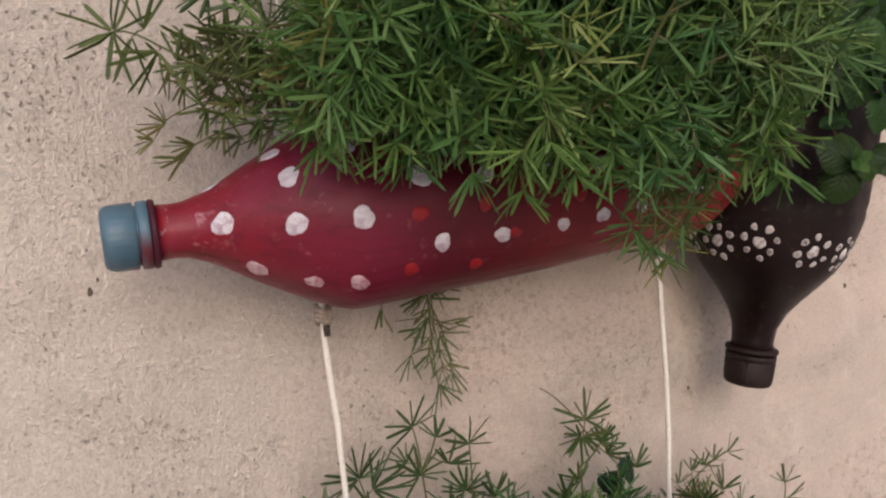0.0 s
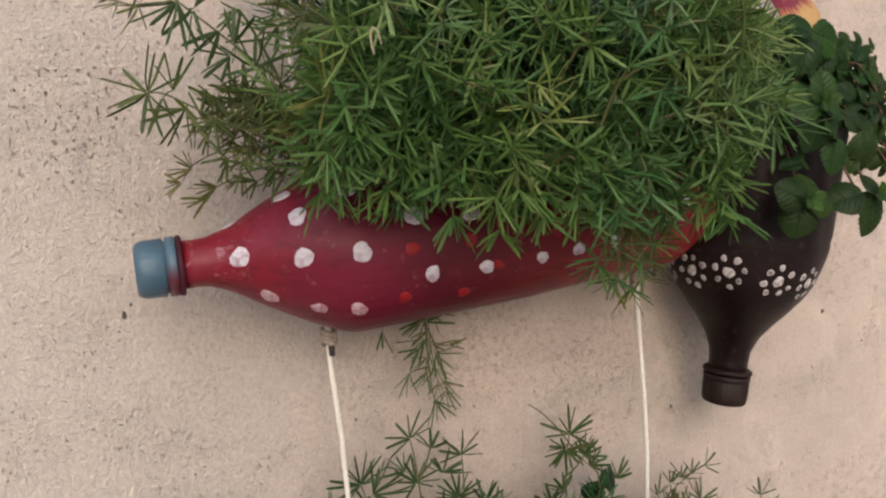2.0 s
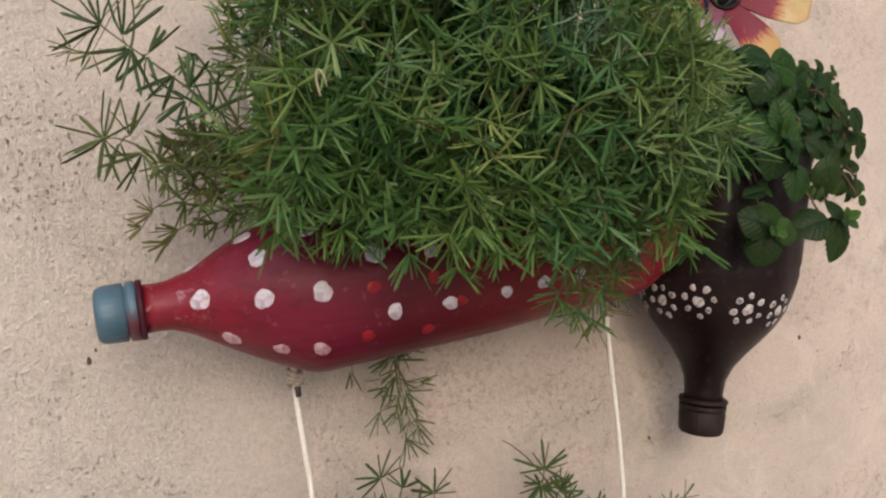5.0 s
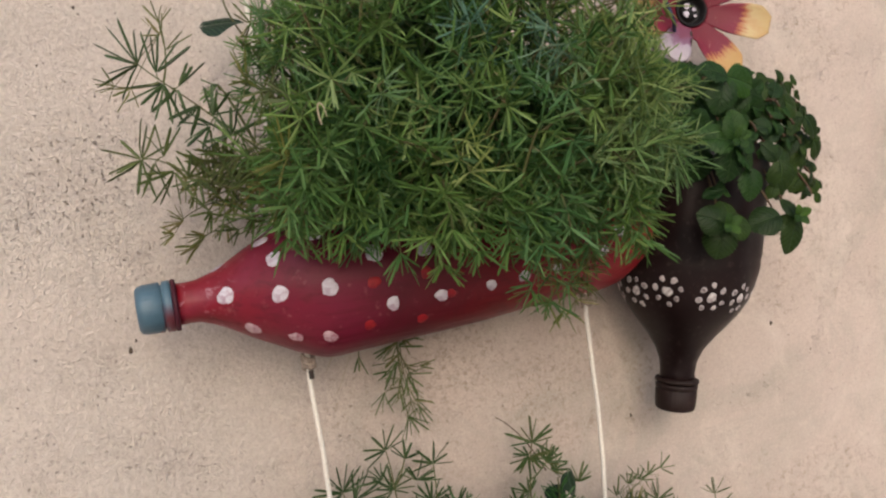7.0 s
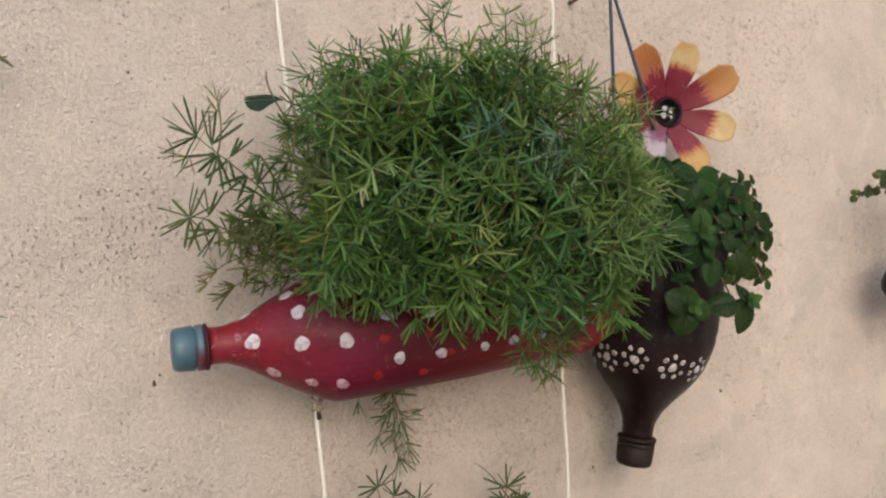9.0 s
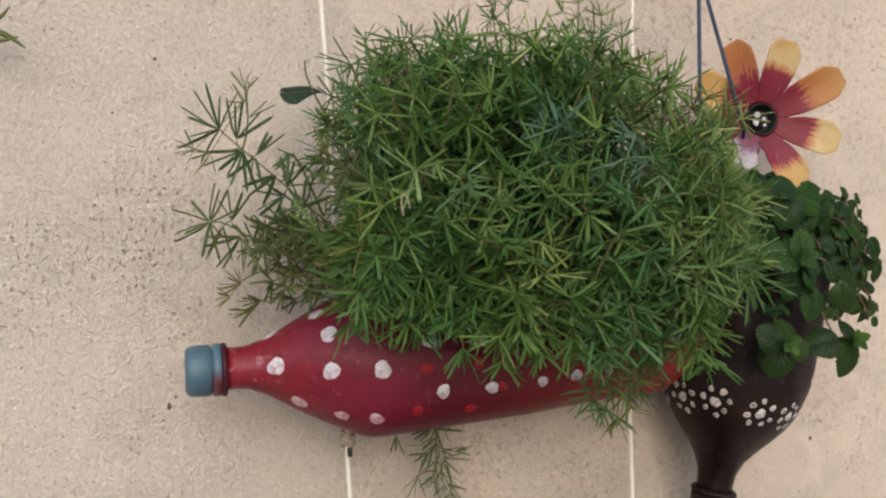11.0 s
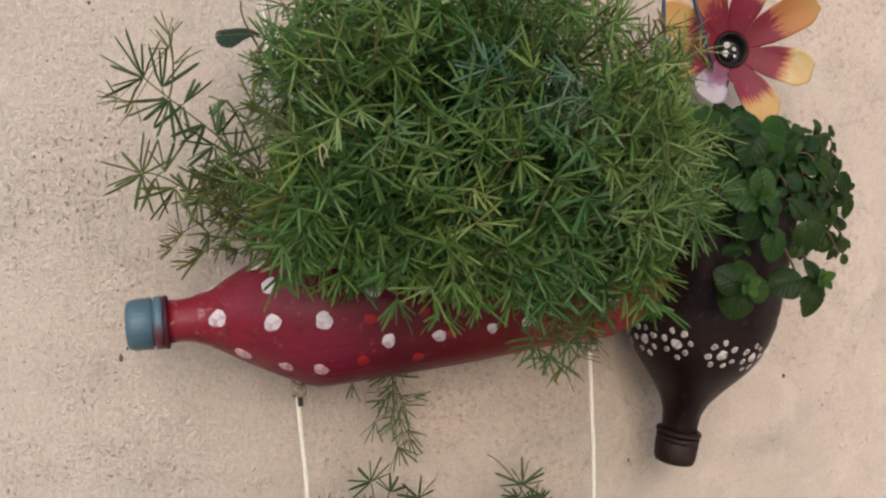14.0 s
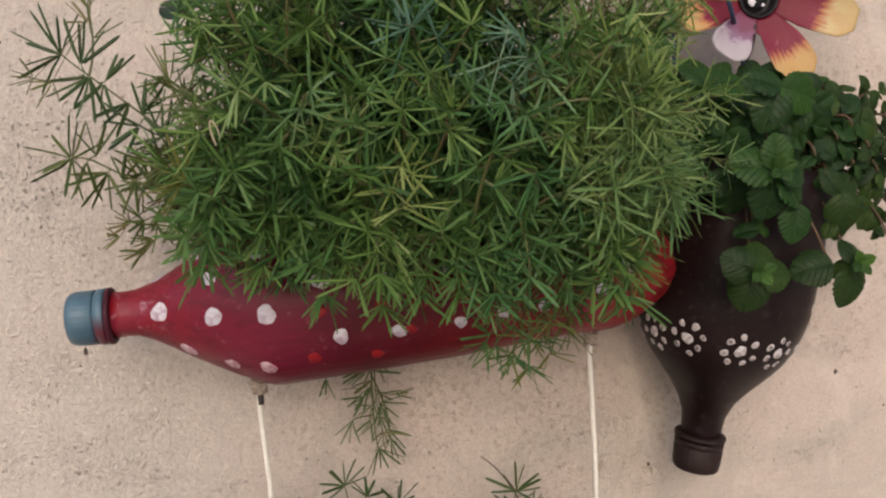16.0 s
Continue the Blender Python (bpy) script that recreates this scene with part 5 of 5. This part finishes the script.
def mint_sprig(root, ctrl, sizes, rng, young=False, first=0.3, face=(0, -1, 0.35)):
    """A stem with crossed pairs of leaves, the smallest pair at the tip. sizes: leaf lengths from base to tip, a pair each."""
    shift = -root.matrix_world.translation
    pts = bezier(ctrl, 20)
    verts, faces = tube([p + shift for p in pts], 0.0012, 6, 0.6)
    stem = part("stem", mesh_of("stem", verts, faces, MINT_STEM), root)
    n = len(sizes)
    twist = rng.uniform(0, 3.14)
    small = pts[-1].x > 0.298
    f = Vector(face).normalized()
    a = f.orthogonal().normalized()
    b = f.cross(a)
    for i, size in enumerate(sizes):
        t = first + (1 - first) * (i / max(1, n - 1)) ** 0.8
        k = min(t * 20, 19.999)
        p = pts[int(k)].lerp(pts[int(k) + 1], k - int(k))
        w = twist + i * math.pi / 2 + rng.uniform(-0.3, 0.3)
        for sgn in (1, -1):
            out = (a * math.cos(w) + b * math.sin(w)) * sgn
            along = out + f * rng.uniform(-0.2, 0.6) + Vector((0, 0, -0.3))
            up = f + out * rng.uniform(-0.6, 0.2) + rand_dir(rng) * 0.65
            at = p + out * 0.002
            if at.y + along.normalized().y * size > -0.004:
                continue
            set_leaf(stem, shift, rng.choice(MINT_SMALL if small else MINT_MESHES), at, along, up, size * rng.uniform(0.85, 1.12))
    return stem


def mint_plant():
    d = Vector(BR_D).normalized()
    base = Vector(BR_O) + d * 0.149
    root = thing("mint_plant", base, "dark green mint with crinkled leaves in the daisy bottle", "plant")
    rng = random.Random(14)

    def S(tip, sizes, young=False, face=(0, -1, 0.35)):
        t = Vector(tip)
        b = base + Vector((rng.uniform(-0.02, 0.02), rng.uniform(-0.02, 0.02), -0.002))
        mid = base.lerp(t, 0.55) + Vector((0, 0, 0.02 + max(0.0, 1.63 - t.z) * 0.55))
        mint_sprig(root, (b, mid, t + Vector((0, 0.004, 0.015)), t), [q / 1000 for q in sizes], rng, young, 0.3, face)

    shift = -base

    def rosette(heart, *leaves, young=False, broad=False):
        """A stem that ends at heart in leaves, each given by its bearing on the wall plane in degrees and its length in millimetres."""
        h = Vector(heart)
        mid = base.lerp(h, 0.55) + Vector((0, 0, 0.015 + max(0.0, 1.63 - h.z) * 0.5))
        verts, faces = tube([p + shift for p in bezier((base, mid, h + Vector((0, 0.012, 0.012)), h + Vector((0, 0.003, 0))), 16)], 0.0012, 6, 0.6)
        stem = part("stem", mesh_of("stem", verts, faces, MINT_STEM), root)
        meshes = MINT_BROAD if broad else MINT_SMALL if h.x > 0.276 else MINT_MESHES
        for k, (deg, size) in enumerate(leaves):
            w = radians(deg)
            along = Vector((math.cos(w), rng.uniform(-0.15, 0.35), math.sin(w)))
            up = Vector((-0.2, -1, 0.40)) + rand_dir(rng) * 0.42
            set_leaf(stem, shift, rng.choice(meshes), h + Vector((0, 0.0012 * k, 0)), along, up, size * 0.00104)
        if young:
            for k in range(4):
                w = k * math.pi / 2 + 0.5
                set_leaf(stem, shift, rng.choice(MINT_YOUNG), h + Vector((0, -0.003, 0.001)), (math.cos(w), -0.7, math.sin(w)), (-0.2, -1, 0.2), 0.0085)

    # sprigs that hang in front
    rosette((0.227, -0.142, 1.598), (96, 19), (168, 24), (-10, 18), (-97, 26), (-41, 27), young=True)
    rosette((0.218, -0.135, 1.544), (69, 19), (148, 20), (0, 20), (-111, 21), young=True, broad=True)
    rosette((0.267, -0.128, 1.546), (-172, 22), broad=True)
    rosette((0.286, -0.122, 1.544), (106, 15), (-14, 13), (-153, 13), (-97, 25), young=True)
    rosette((0.281, -0.118, 1.584), (-87, 22), (40, 18), (127, 16))
    rosette((0.243, -0.132, 1.580), (-93, 21))
    rosette((0.225, -0.125, 1.567), (-171, 13), (-7, 9), (81, 7))
    rosette((0.279, -0.115, 1.568), (-61, 14), (124, 8), (-130, 10))
    # crown and shoulders of the mound
    rosette((0.244, -0.120, 1.644), (159, 21), (-15, 26), (-113, 25))
    rosette((0.198, -0.125, 1.645), (117, 20), (8, 24), (-90, 16), (157, 24))
    rosette((0.291, -0.100, 1.641), (108, 9), (-11, 15), (-133, 16))
    rosette((0.303, -0.105, 1.626), (-20, 27), (-135, 13), (60, 12))
    rosette((0.319, -0.105, 1.615), (-55, 18), (-168, 14))
    rosette((0.264, -0.115, 1.635), (-78, 21), (-131, 22))
    rosette((0.208, -0.125, 1.620), (-38, 20), (-145, 18), (138, 14))
    rosette((0.214, -0.120, 1.597), (-82, 23), (-152, 17), (-8, 16))
    rosette((0.278, -0.108, 1.619), (-81, 18), (-122, 11), (-38, 12))
    # small leaves on the open side
    rosette((0.313, -0.100, 1.600), (-28, 19), (-137, 16), (41, 12))
    rosette((0.317, -0.100, 1.588), (-59, 13), (-135, 12), (-23, 13))
    rosette((0.320, -0.095, 1.575), (-101, 16), (-128, 16), (-45, 9))
    rosette((0.329, -0.100, 1.597), (-57, 17), (-146, 8), (30, 9))
    # the mound behind them
    for i in range(104):
        z = 1 - 1.3 * (i + 0.5) / 104
        w = i * 2.399963 + 0.6
        n = Vector((math.sqrt(max(0, 1 - z * z)) * math.cos(w), math.sqrt(max(0, 1 - z * z)) * math.sin(w), z))
        if n.y > 0.45:
            continue
        t = Vector((0.271, -0.058, 1.603)) + Vector((n.x * 0.074, n.y * 0.056, n.z * 0.052))
        if t.y > -0.02:
            t.y = -0.02
        small = max(0.0, min(1.0, (t.x - 0.26) / 0.08))
        k = 1.0 - 0.38 * small
        S(t, (12 * k, 15 * k, 17 * k, 11 * k), face=(n.x * 0.7, -0.9, 0.25 + 0.5 * max(n.z, 0)))
    # trailing ends towards the open side
    for tip in ((0.351, -0.080, 1.604), (0.341, -0.085, 1.566), (0.350, -0.07, 1.626), (0.322, -0.100, 1.558), (0.340, -0.075, 1.640)):
        S(tip, (9, 11, 12, 12, 11, 8), face=(0.35, -1, 0.15))


mint_plant()


# ---- dark heart-shaped leaves of a vine ----
VINE_MESH = leaf_mesh("leaf", VINE, 1.05, 0.0, 0.30, 0.35, 0.012, 9, heart=True)


def vine(name, ctrl, leaves, label, root_label="vine"):
    root = thing(name, ctrl[0], label, root_label)
    shift = -root.matrix_world.translation
    verts, faces = tube([p + shift for p in bezier(ctrl, 16)], 0.0009, 6, 0.6)
    part("stem", mesh_of("stem", verts, faces, FERN_STEM), root)
    for at, along, up, size in leaves:
        set_leaf(root, shift, VINE_MESH, at, along, up, size)
    return root


vine("vine_sprig", ((0.0, -0.062, 1.565), (-0.03, -0.05, 1.64), (-0.06, -0.055, 1.70), (-0.077, -0.055, 1.710), (-0.0745, -0.055, 1.728)), (((-0.0865, -0.053, 1.7075), (1, -0.20, 0.12), (0.10, -0.64, 0.76), 0.0228),), "dark green heart-shaped vine leaf on a thin shoot above the fern")
vine("vine_sprig", ((0.06, -0.062, LOW_O.z + 0.028), (0.09, -0.06, 1.30), (0.115, -0.058, 1.36), (0.112, -0.058, 1.384)), (((0.113, -0.046, 1.373), (0.25, -0.2, -1), (-0.5, -0.8, 0.2), 0.0150), ((0.126, -0.046, 1.380), (0.12, -0.2, -1), (0.45, -0.85, 0.1), 0.0165)), "dark green vine leaves among the lower fern's shoots")


# ---- painted flower ornament ----
def flower_ornament():
    c = Vector((0.272, -0.050, 1.708))
    root = thing("flower_ornament", c, "maroon and yellow painted flower cut from a plastic bottle", "ornament")
    axis = Vector((-0.16, -1, -0.02)).normalized()
    e1 = axis.cross(Vector((0, 0, 1))).normalized()
    if e1.x < 0:
        e1 = -e1
    e2 = e1.cross(axis)
    if e2.z < 0:
        e2 = -e2

    def at(rad, ang, fwd):
        return e1 * rad * math.cos(ang) + e2 * rad * math.sin(ang) + axis * fwd

    # the funnel between hub and petals
    verts, faces, n = [], [], 48
    prof = ((0.0120, 0.0030), (0.0124, 0.0037), (0.0129, 0.0042))
    for r, fw in prof:
        for k in range(n):
            verts.append(at(r, 2 * math.pi * k / n, fw))
    for i in range(len(prof) - 1):
        for k in range(n):
            k2 = (k + 1) % n
            faces.append((i * n + k, i * n + k2, (i + 1) * n + k2, (i + 1) * n + k))
    solid(part("funnel", mesh_of("funnel", verts, faces, PETAL), root, "maroon painted funnel"), 0.0007, 0.0)
    rng = random.Random(2)
    leafs = ((121, 0.0622, PETAL_RUST), (75, 0.0592, PETAL_CREAM), (29, 0.0655, PETAL_ORANGE), (-19, 0.0580, PETAL_CREAM), (-68, 0.0570, PETAL), (-126, 0.0440, PETAL_FADED), (-170, 0.0570, PETAL), (-202, 0.0640, PETAL))
    for q, (deg, reach, coat) in enumerate(leafs):
        # half the angle to each neighbour: the petals are one disc up to the slits
        above = radians((leafs[q - 1][0] - deg) % 360) / 2
        below = radians((deg - leafs[(q + 1) % len(leafs)][0]) % 360) / 2
        verts, faces = [], []
        nu, nv = 24, 6
        r0, slit = 0.0128, 0.0222
        for i in range(nu + 1):
            rad = r0 + (reach - r0) * i / nu
            t = max(0.0, (rad - slit) / (reach - slit))
            cap = 0.0102 + 0.0028 * math.sin(min(1.0, t / 0.65) * math.pi / 2)
            # corners cut off straight with scissors
            cut = 1 - 0.50 * ((t - 0.74) / 0.26) ** 1.35 if t > 0.74 else 1.0
            g = min(1.0, t * 3)
            for j in range(-nv, nv + 1):
                k = j / nv
                side = above if k > 0 else below
                half = rad * side if t == 0.0 else min(rad * min(side, 0.40), cap) * cut
                turn = half * k / rad
                x = rad * (math.cos(turn) * (1 - g) + g)
                y = rad * math.sin(turn) * (1 - g) + half * k * g
                ca, sa = math.cos(radians(deg)), math.sin(radians(deg))
                p = e1 * (x * ca - y * sa) + e2 * (x * sa + y * ca)
                fwd = 0.0042 + 0.32 * (rad - r0)
                verts.append(p + axis * (fwd + 0.0035 * k * k * math.sin(math.pi * t) + 0.0002 * g * rng.uniform(-1, 1)))
        m = 2 * nv + 1
        for i in range(nu):
            for j in range(m - 1):
                a = i * m + j
                faces.append((a, a + m, a + m + 1, a + 1))
        p = part("petal", mesh_of("petal", verts, faces, coat), root, "petal with worn, faded lilac paint" if coat is PETAL_FADED else "")
        solid(p, 0.0007, 0.0)
    # black hub, a bottle cap with white dabs
    verts, faces, n = [], [], 40
    prof = ((0.0126, 0.001), (0.0127, 0.0050), (0.0122, 0.0062), (0.0112, 0.0060), (0.0102, 0.0020), (0.0080, -0.0030), (0.0070, 0.0010), (0.0050, 0.0030), (0.0, 0.0034))
    for r, fw in prof:
        for k in range(n):
            verts.append(at(max(r, 0.00005), 2 * math.pi * k / n, fw))
    for i in range(len(prof) - 1):
        for k in range(n):
            k2 = (k + 1) % n
            faces.append((i * n + k, i * n + k2, (i + 1) * n + k2, (i + 1) * n + k))
    hub = part("hub", mesh_of("hub", verts, faces, HUB), root, "black bottle neck with white dabs")
    for r, ang, size in ((0.0046, 122, 0.0027), (0.0044, 208, 0.0026), (0.0032, 15, 0.0017), (0.0052, -50, 0.0012)):
        verts, faces = [at(r, radians(ang), 0.0042)], []
        for k in range(10):
            w = 2 * math.pi * k / 10
            q = at(r, radians(ang), 0.0034) + (e1 * math.cos(w) + e2 * math.sin(w)) * size * rng.uniform(0.75, 1.15)
            verts.append(q)
            faces.append((0, 1 + k, 1 + (k + 1) % 10))
        part("white_dab", mesh_of("white_dab", verts, faces, WHITE_DOT), hub)
    # wire that holds it to the wall
    wire = [at(0.0165, radians(-101), 0.0070), Vector((-0.0036, -0.004, -0.028)), Vector((-0.0042, 0.0, -0.040)), Vector((-0.004, 0.03, -0.052)), Vector((-0.004, 0.051, -0.056))]
    verts, faces = tube(bezier(wire, 12), 0.0009, 6)
    part("wire", mesh_of("wire", verts, faces, WIRE), root, "thin dark wire to the wall")
    verts, faces = tube([Vector((0, 0.053, 0)), Vector((0, -0.002, 0))], 0.0025, 8)
    part("pin", mesh_of("pin", verts, faces, STEEL), root)


flower_ornament()


# ---- planters at the edges ----
def side_pot():
    o, d = (0.565, -0.060, 1.521), (0.02, -0.03, 1.0)
    prof = [(0.0, 0.004), (0.0, 0.015), (0.003, 0.025), (0.009, 0.034), (0.018, 0.0395), (0.026, 0.0400), (0.036, 0.036), (0.046, 0.030), (0.052, 0.028)]
    root = thing("bottle_planter", o, "black half-bottle planter with trailing greenery", "planter", "hanging bottle planters")
    verts, faces = lathe(prof, (0, 0, 0), d, 64, None, 0.0008, (True, False))
    solid(part("body", mesh_of("body", verts, faces, BLACK), root), 0.0008)
    verts, faces = lathe([(0.046, 0.0005), (0.047, 0.015), (0.046, 0.0285)], (0, 0, 0), d, 32)
    part("soil", mesh_of("soil", verts, faces, SOIL), root, "damp dark potting soil")
    verts, faces = tube([Vector((0.03, 0.062, 0.022)), Vector((0.012, 0.02, 0.022))], 0.002, 8)
    part("nail", mesh_of("nail", verts, faces, STEEL), root)


side_pot()
SUCC_MESH = leaf_mesh("leaf", SUCC, 0.9, 0.0, 0.2, 0.3, 0.0, 12, 6, 3)


def trailing_plant():
    base = Vector((0.566, -0.062, 1.567))
    root = thing("trailing_plant", base, "small-leaved grey-green trailing plant in the black planter", "plant")
    rng = random.Random(6)
    shift = -base
    for ctrl in (((0.57, -0.06, 1.645), (0.53, -0.045, 1.650), (0.500, -0.040, 1.634)), ((0.58, -0.06, 1.66), (0.55, -0.05, 1.665), (0.532, -0.045, 1.652)), ((0.58, -0.08, 1.64), (0.555, -0.09, 1.64), (0.548, -0.09, 1.600)), ((0.60, -0.08, 1.66), (0.585, -0.09, 1.68), (0.57, -0.08, 1.665)), ((0.62, -0.07, 1.67), (0.63, -0.08, 1.68), (0.65, -0.08, 1.66)), ((0.57, -0.07, 1.63), (0.548, -0.07, 1.60), (0.545, -0.075, 1.565))):
        pts = bezier((base, *ctrl), 24)
        verts, faces = tube([p + shift for p in pts], 0.0010, 5, 0.6)
        stem = part("stem", mesh_of("stem", verts, faces, MINT_STEM), root)
        for i in range(6, 25):
            tan = (pts[i] - pts[i - 1]).normalized()
            for _ in range(2):
                out = rand_dir(rng)
                out = (out - tan * out.dot(tan)).normalized()
                set_leaf(stem, shift, SUCC_MESH, pts[i], out + tan * 0.4, tan + Vector((0, -0.4, 0.4)), rng.uniform(0.006, 0.0095))


trailing_plant()


def side_bottle():
    o = Vector((0.466, -0.062, 1.266))
    d = (1.0, -0.03, -0.05)
    dd, u, v = axes_of(d)
    root = thing("bottle_planter", o + dd * 0.16 - u * 0.045, "black bottle planter lying level on the wall", "planter", "hanging bottle planters")
    shift = -root.matrix_world.translation
    verts, faces = lathe(RED_PROFILE, o + shift, d, 64, base_lobes, 0.0007, (False, True))
    part("body", mesh_of("body", verts, faces, BLACK), root)
    prof = [(-0.0235, 0.004), (-0.0235, 0.0110), (-0.022, 0.0136), (-0.019, 0.0147), (-0.0075, 0.0150), (-0.0070, 0.0144), (-0.0062, 0.0151), (-0.001, 0.0152), (0.0, 0.0125)]
    verts, faces = lathe(prof, o + shift, d, 64, None, 0, (True, False))
    part("cap", mesh_of("cap", verts, faces, BLACK), root, "black screw cap")
    for s in (0.10, 0.24):
        p = o + shift + dd * s
        verts, faces = tube([p, Vector((p.x, 0.002 - root.matrix_world.translation.y, p.z))], 0.002, 8)
        part("peg", mesh_of("peg", verts, faces, STEEL), root)


side_bottle()


def strap_plant(name, base, blades, label):
    """Curved strap leaves that lean out from the wall."""
    root = thing(name, base, label, "plant", "sprigs on the wall")
    shift = -root.matrix_world.translation
    for ctrl, width in blades:
        pts = bezier((base, *ctrl), 10)
        verts, faces = [], []
        for i, p in enumerate(pts):
            t = i / 10
            tan = (pts[min(i + 1, 10)] - pts[max(i - 1, 0)]).normalized()
            side = tan.cross(Vector((0.2, -1, 0.1))).normalized()
            up = side.cross(tan)
            w = width * 0.5 * (math.sin(math.pi * (0.12 + 0.85 * t)) ** 0.8 + 0.05)
            for k, h in ((-1, 0.0), (0, -0.35), (1, 0.0), (0, 0.25)):
                verts.append(p + shift + side * w * k + up * w * h)
        for i in range(10):
            for k in range(4):
                k2 = (k + 1) % 4
                faces.append((i * 4 + k, i * 4 + k2, i * 4 + 4 + k2, i * 4 + 4 + k))
        part("blade", mesh_of("blade", verts, faces, FERN_DRY), root)


strap_plant("wall_sprig", (-0.300, 0.0, 1.553), ((((-0.285, -0.03, 1.562), (-0.265, -0.03, 1.570), (-0.245, -0.03, 1.565)), 0.0022), (((-0.285, -0.03, 1.560), (-0.262, -0.03, 1.575), (-0.270, -0.03, 1.590), (-0.278, -0.03, 1.600)), 0.0048), (((-0.290, -0.03, 1.565), (-0.276, -0.03, 1.570), (-0.268, -0.03, 1.578)), 0.0040), (((-0.285, -0.03, 1.555), (-0.270, -0.03, 1.562), (-0.259, -0.03, 1.560)), 0.002)), "thin curved green shoots on the plaster wall")
strap_plant("wall_sprig", (-0.275, 0.0, 1.742), ((((-0.262, -0.03, 1.742), (-0.25, -0.03, 1.742), (-0.2365, -0.03, 1.730)), 0.0045), (((-0.262, -0.03, 1.740), (-0.250, -0.03, 1.745), (-0.245, -0.03, 1.755)), 0.0030), (((-0.262, -0.03, 1.738), (-0.252, -0.03, 1.744), (-0.250, -0.03, 1.762)), 0.0026), (((-0.264, -0.03, 1.735), (-0.255, -0.03, 1.730), (-0.240, -0.03, 1.737)), 0.0036)), "small dark green curled shoot on the plaster wall")
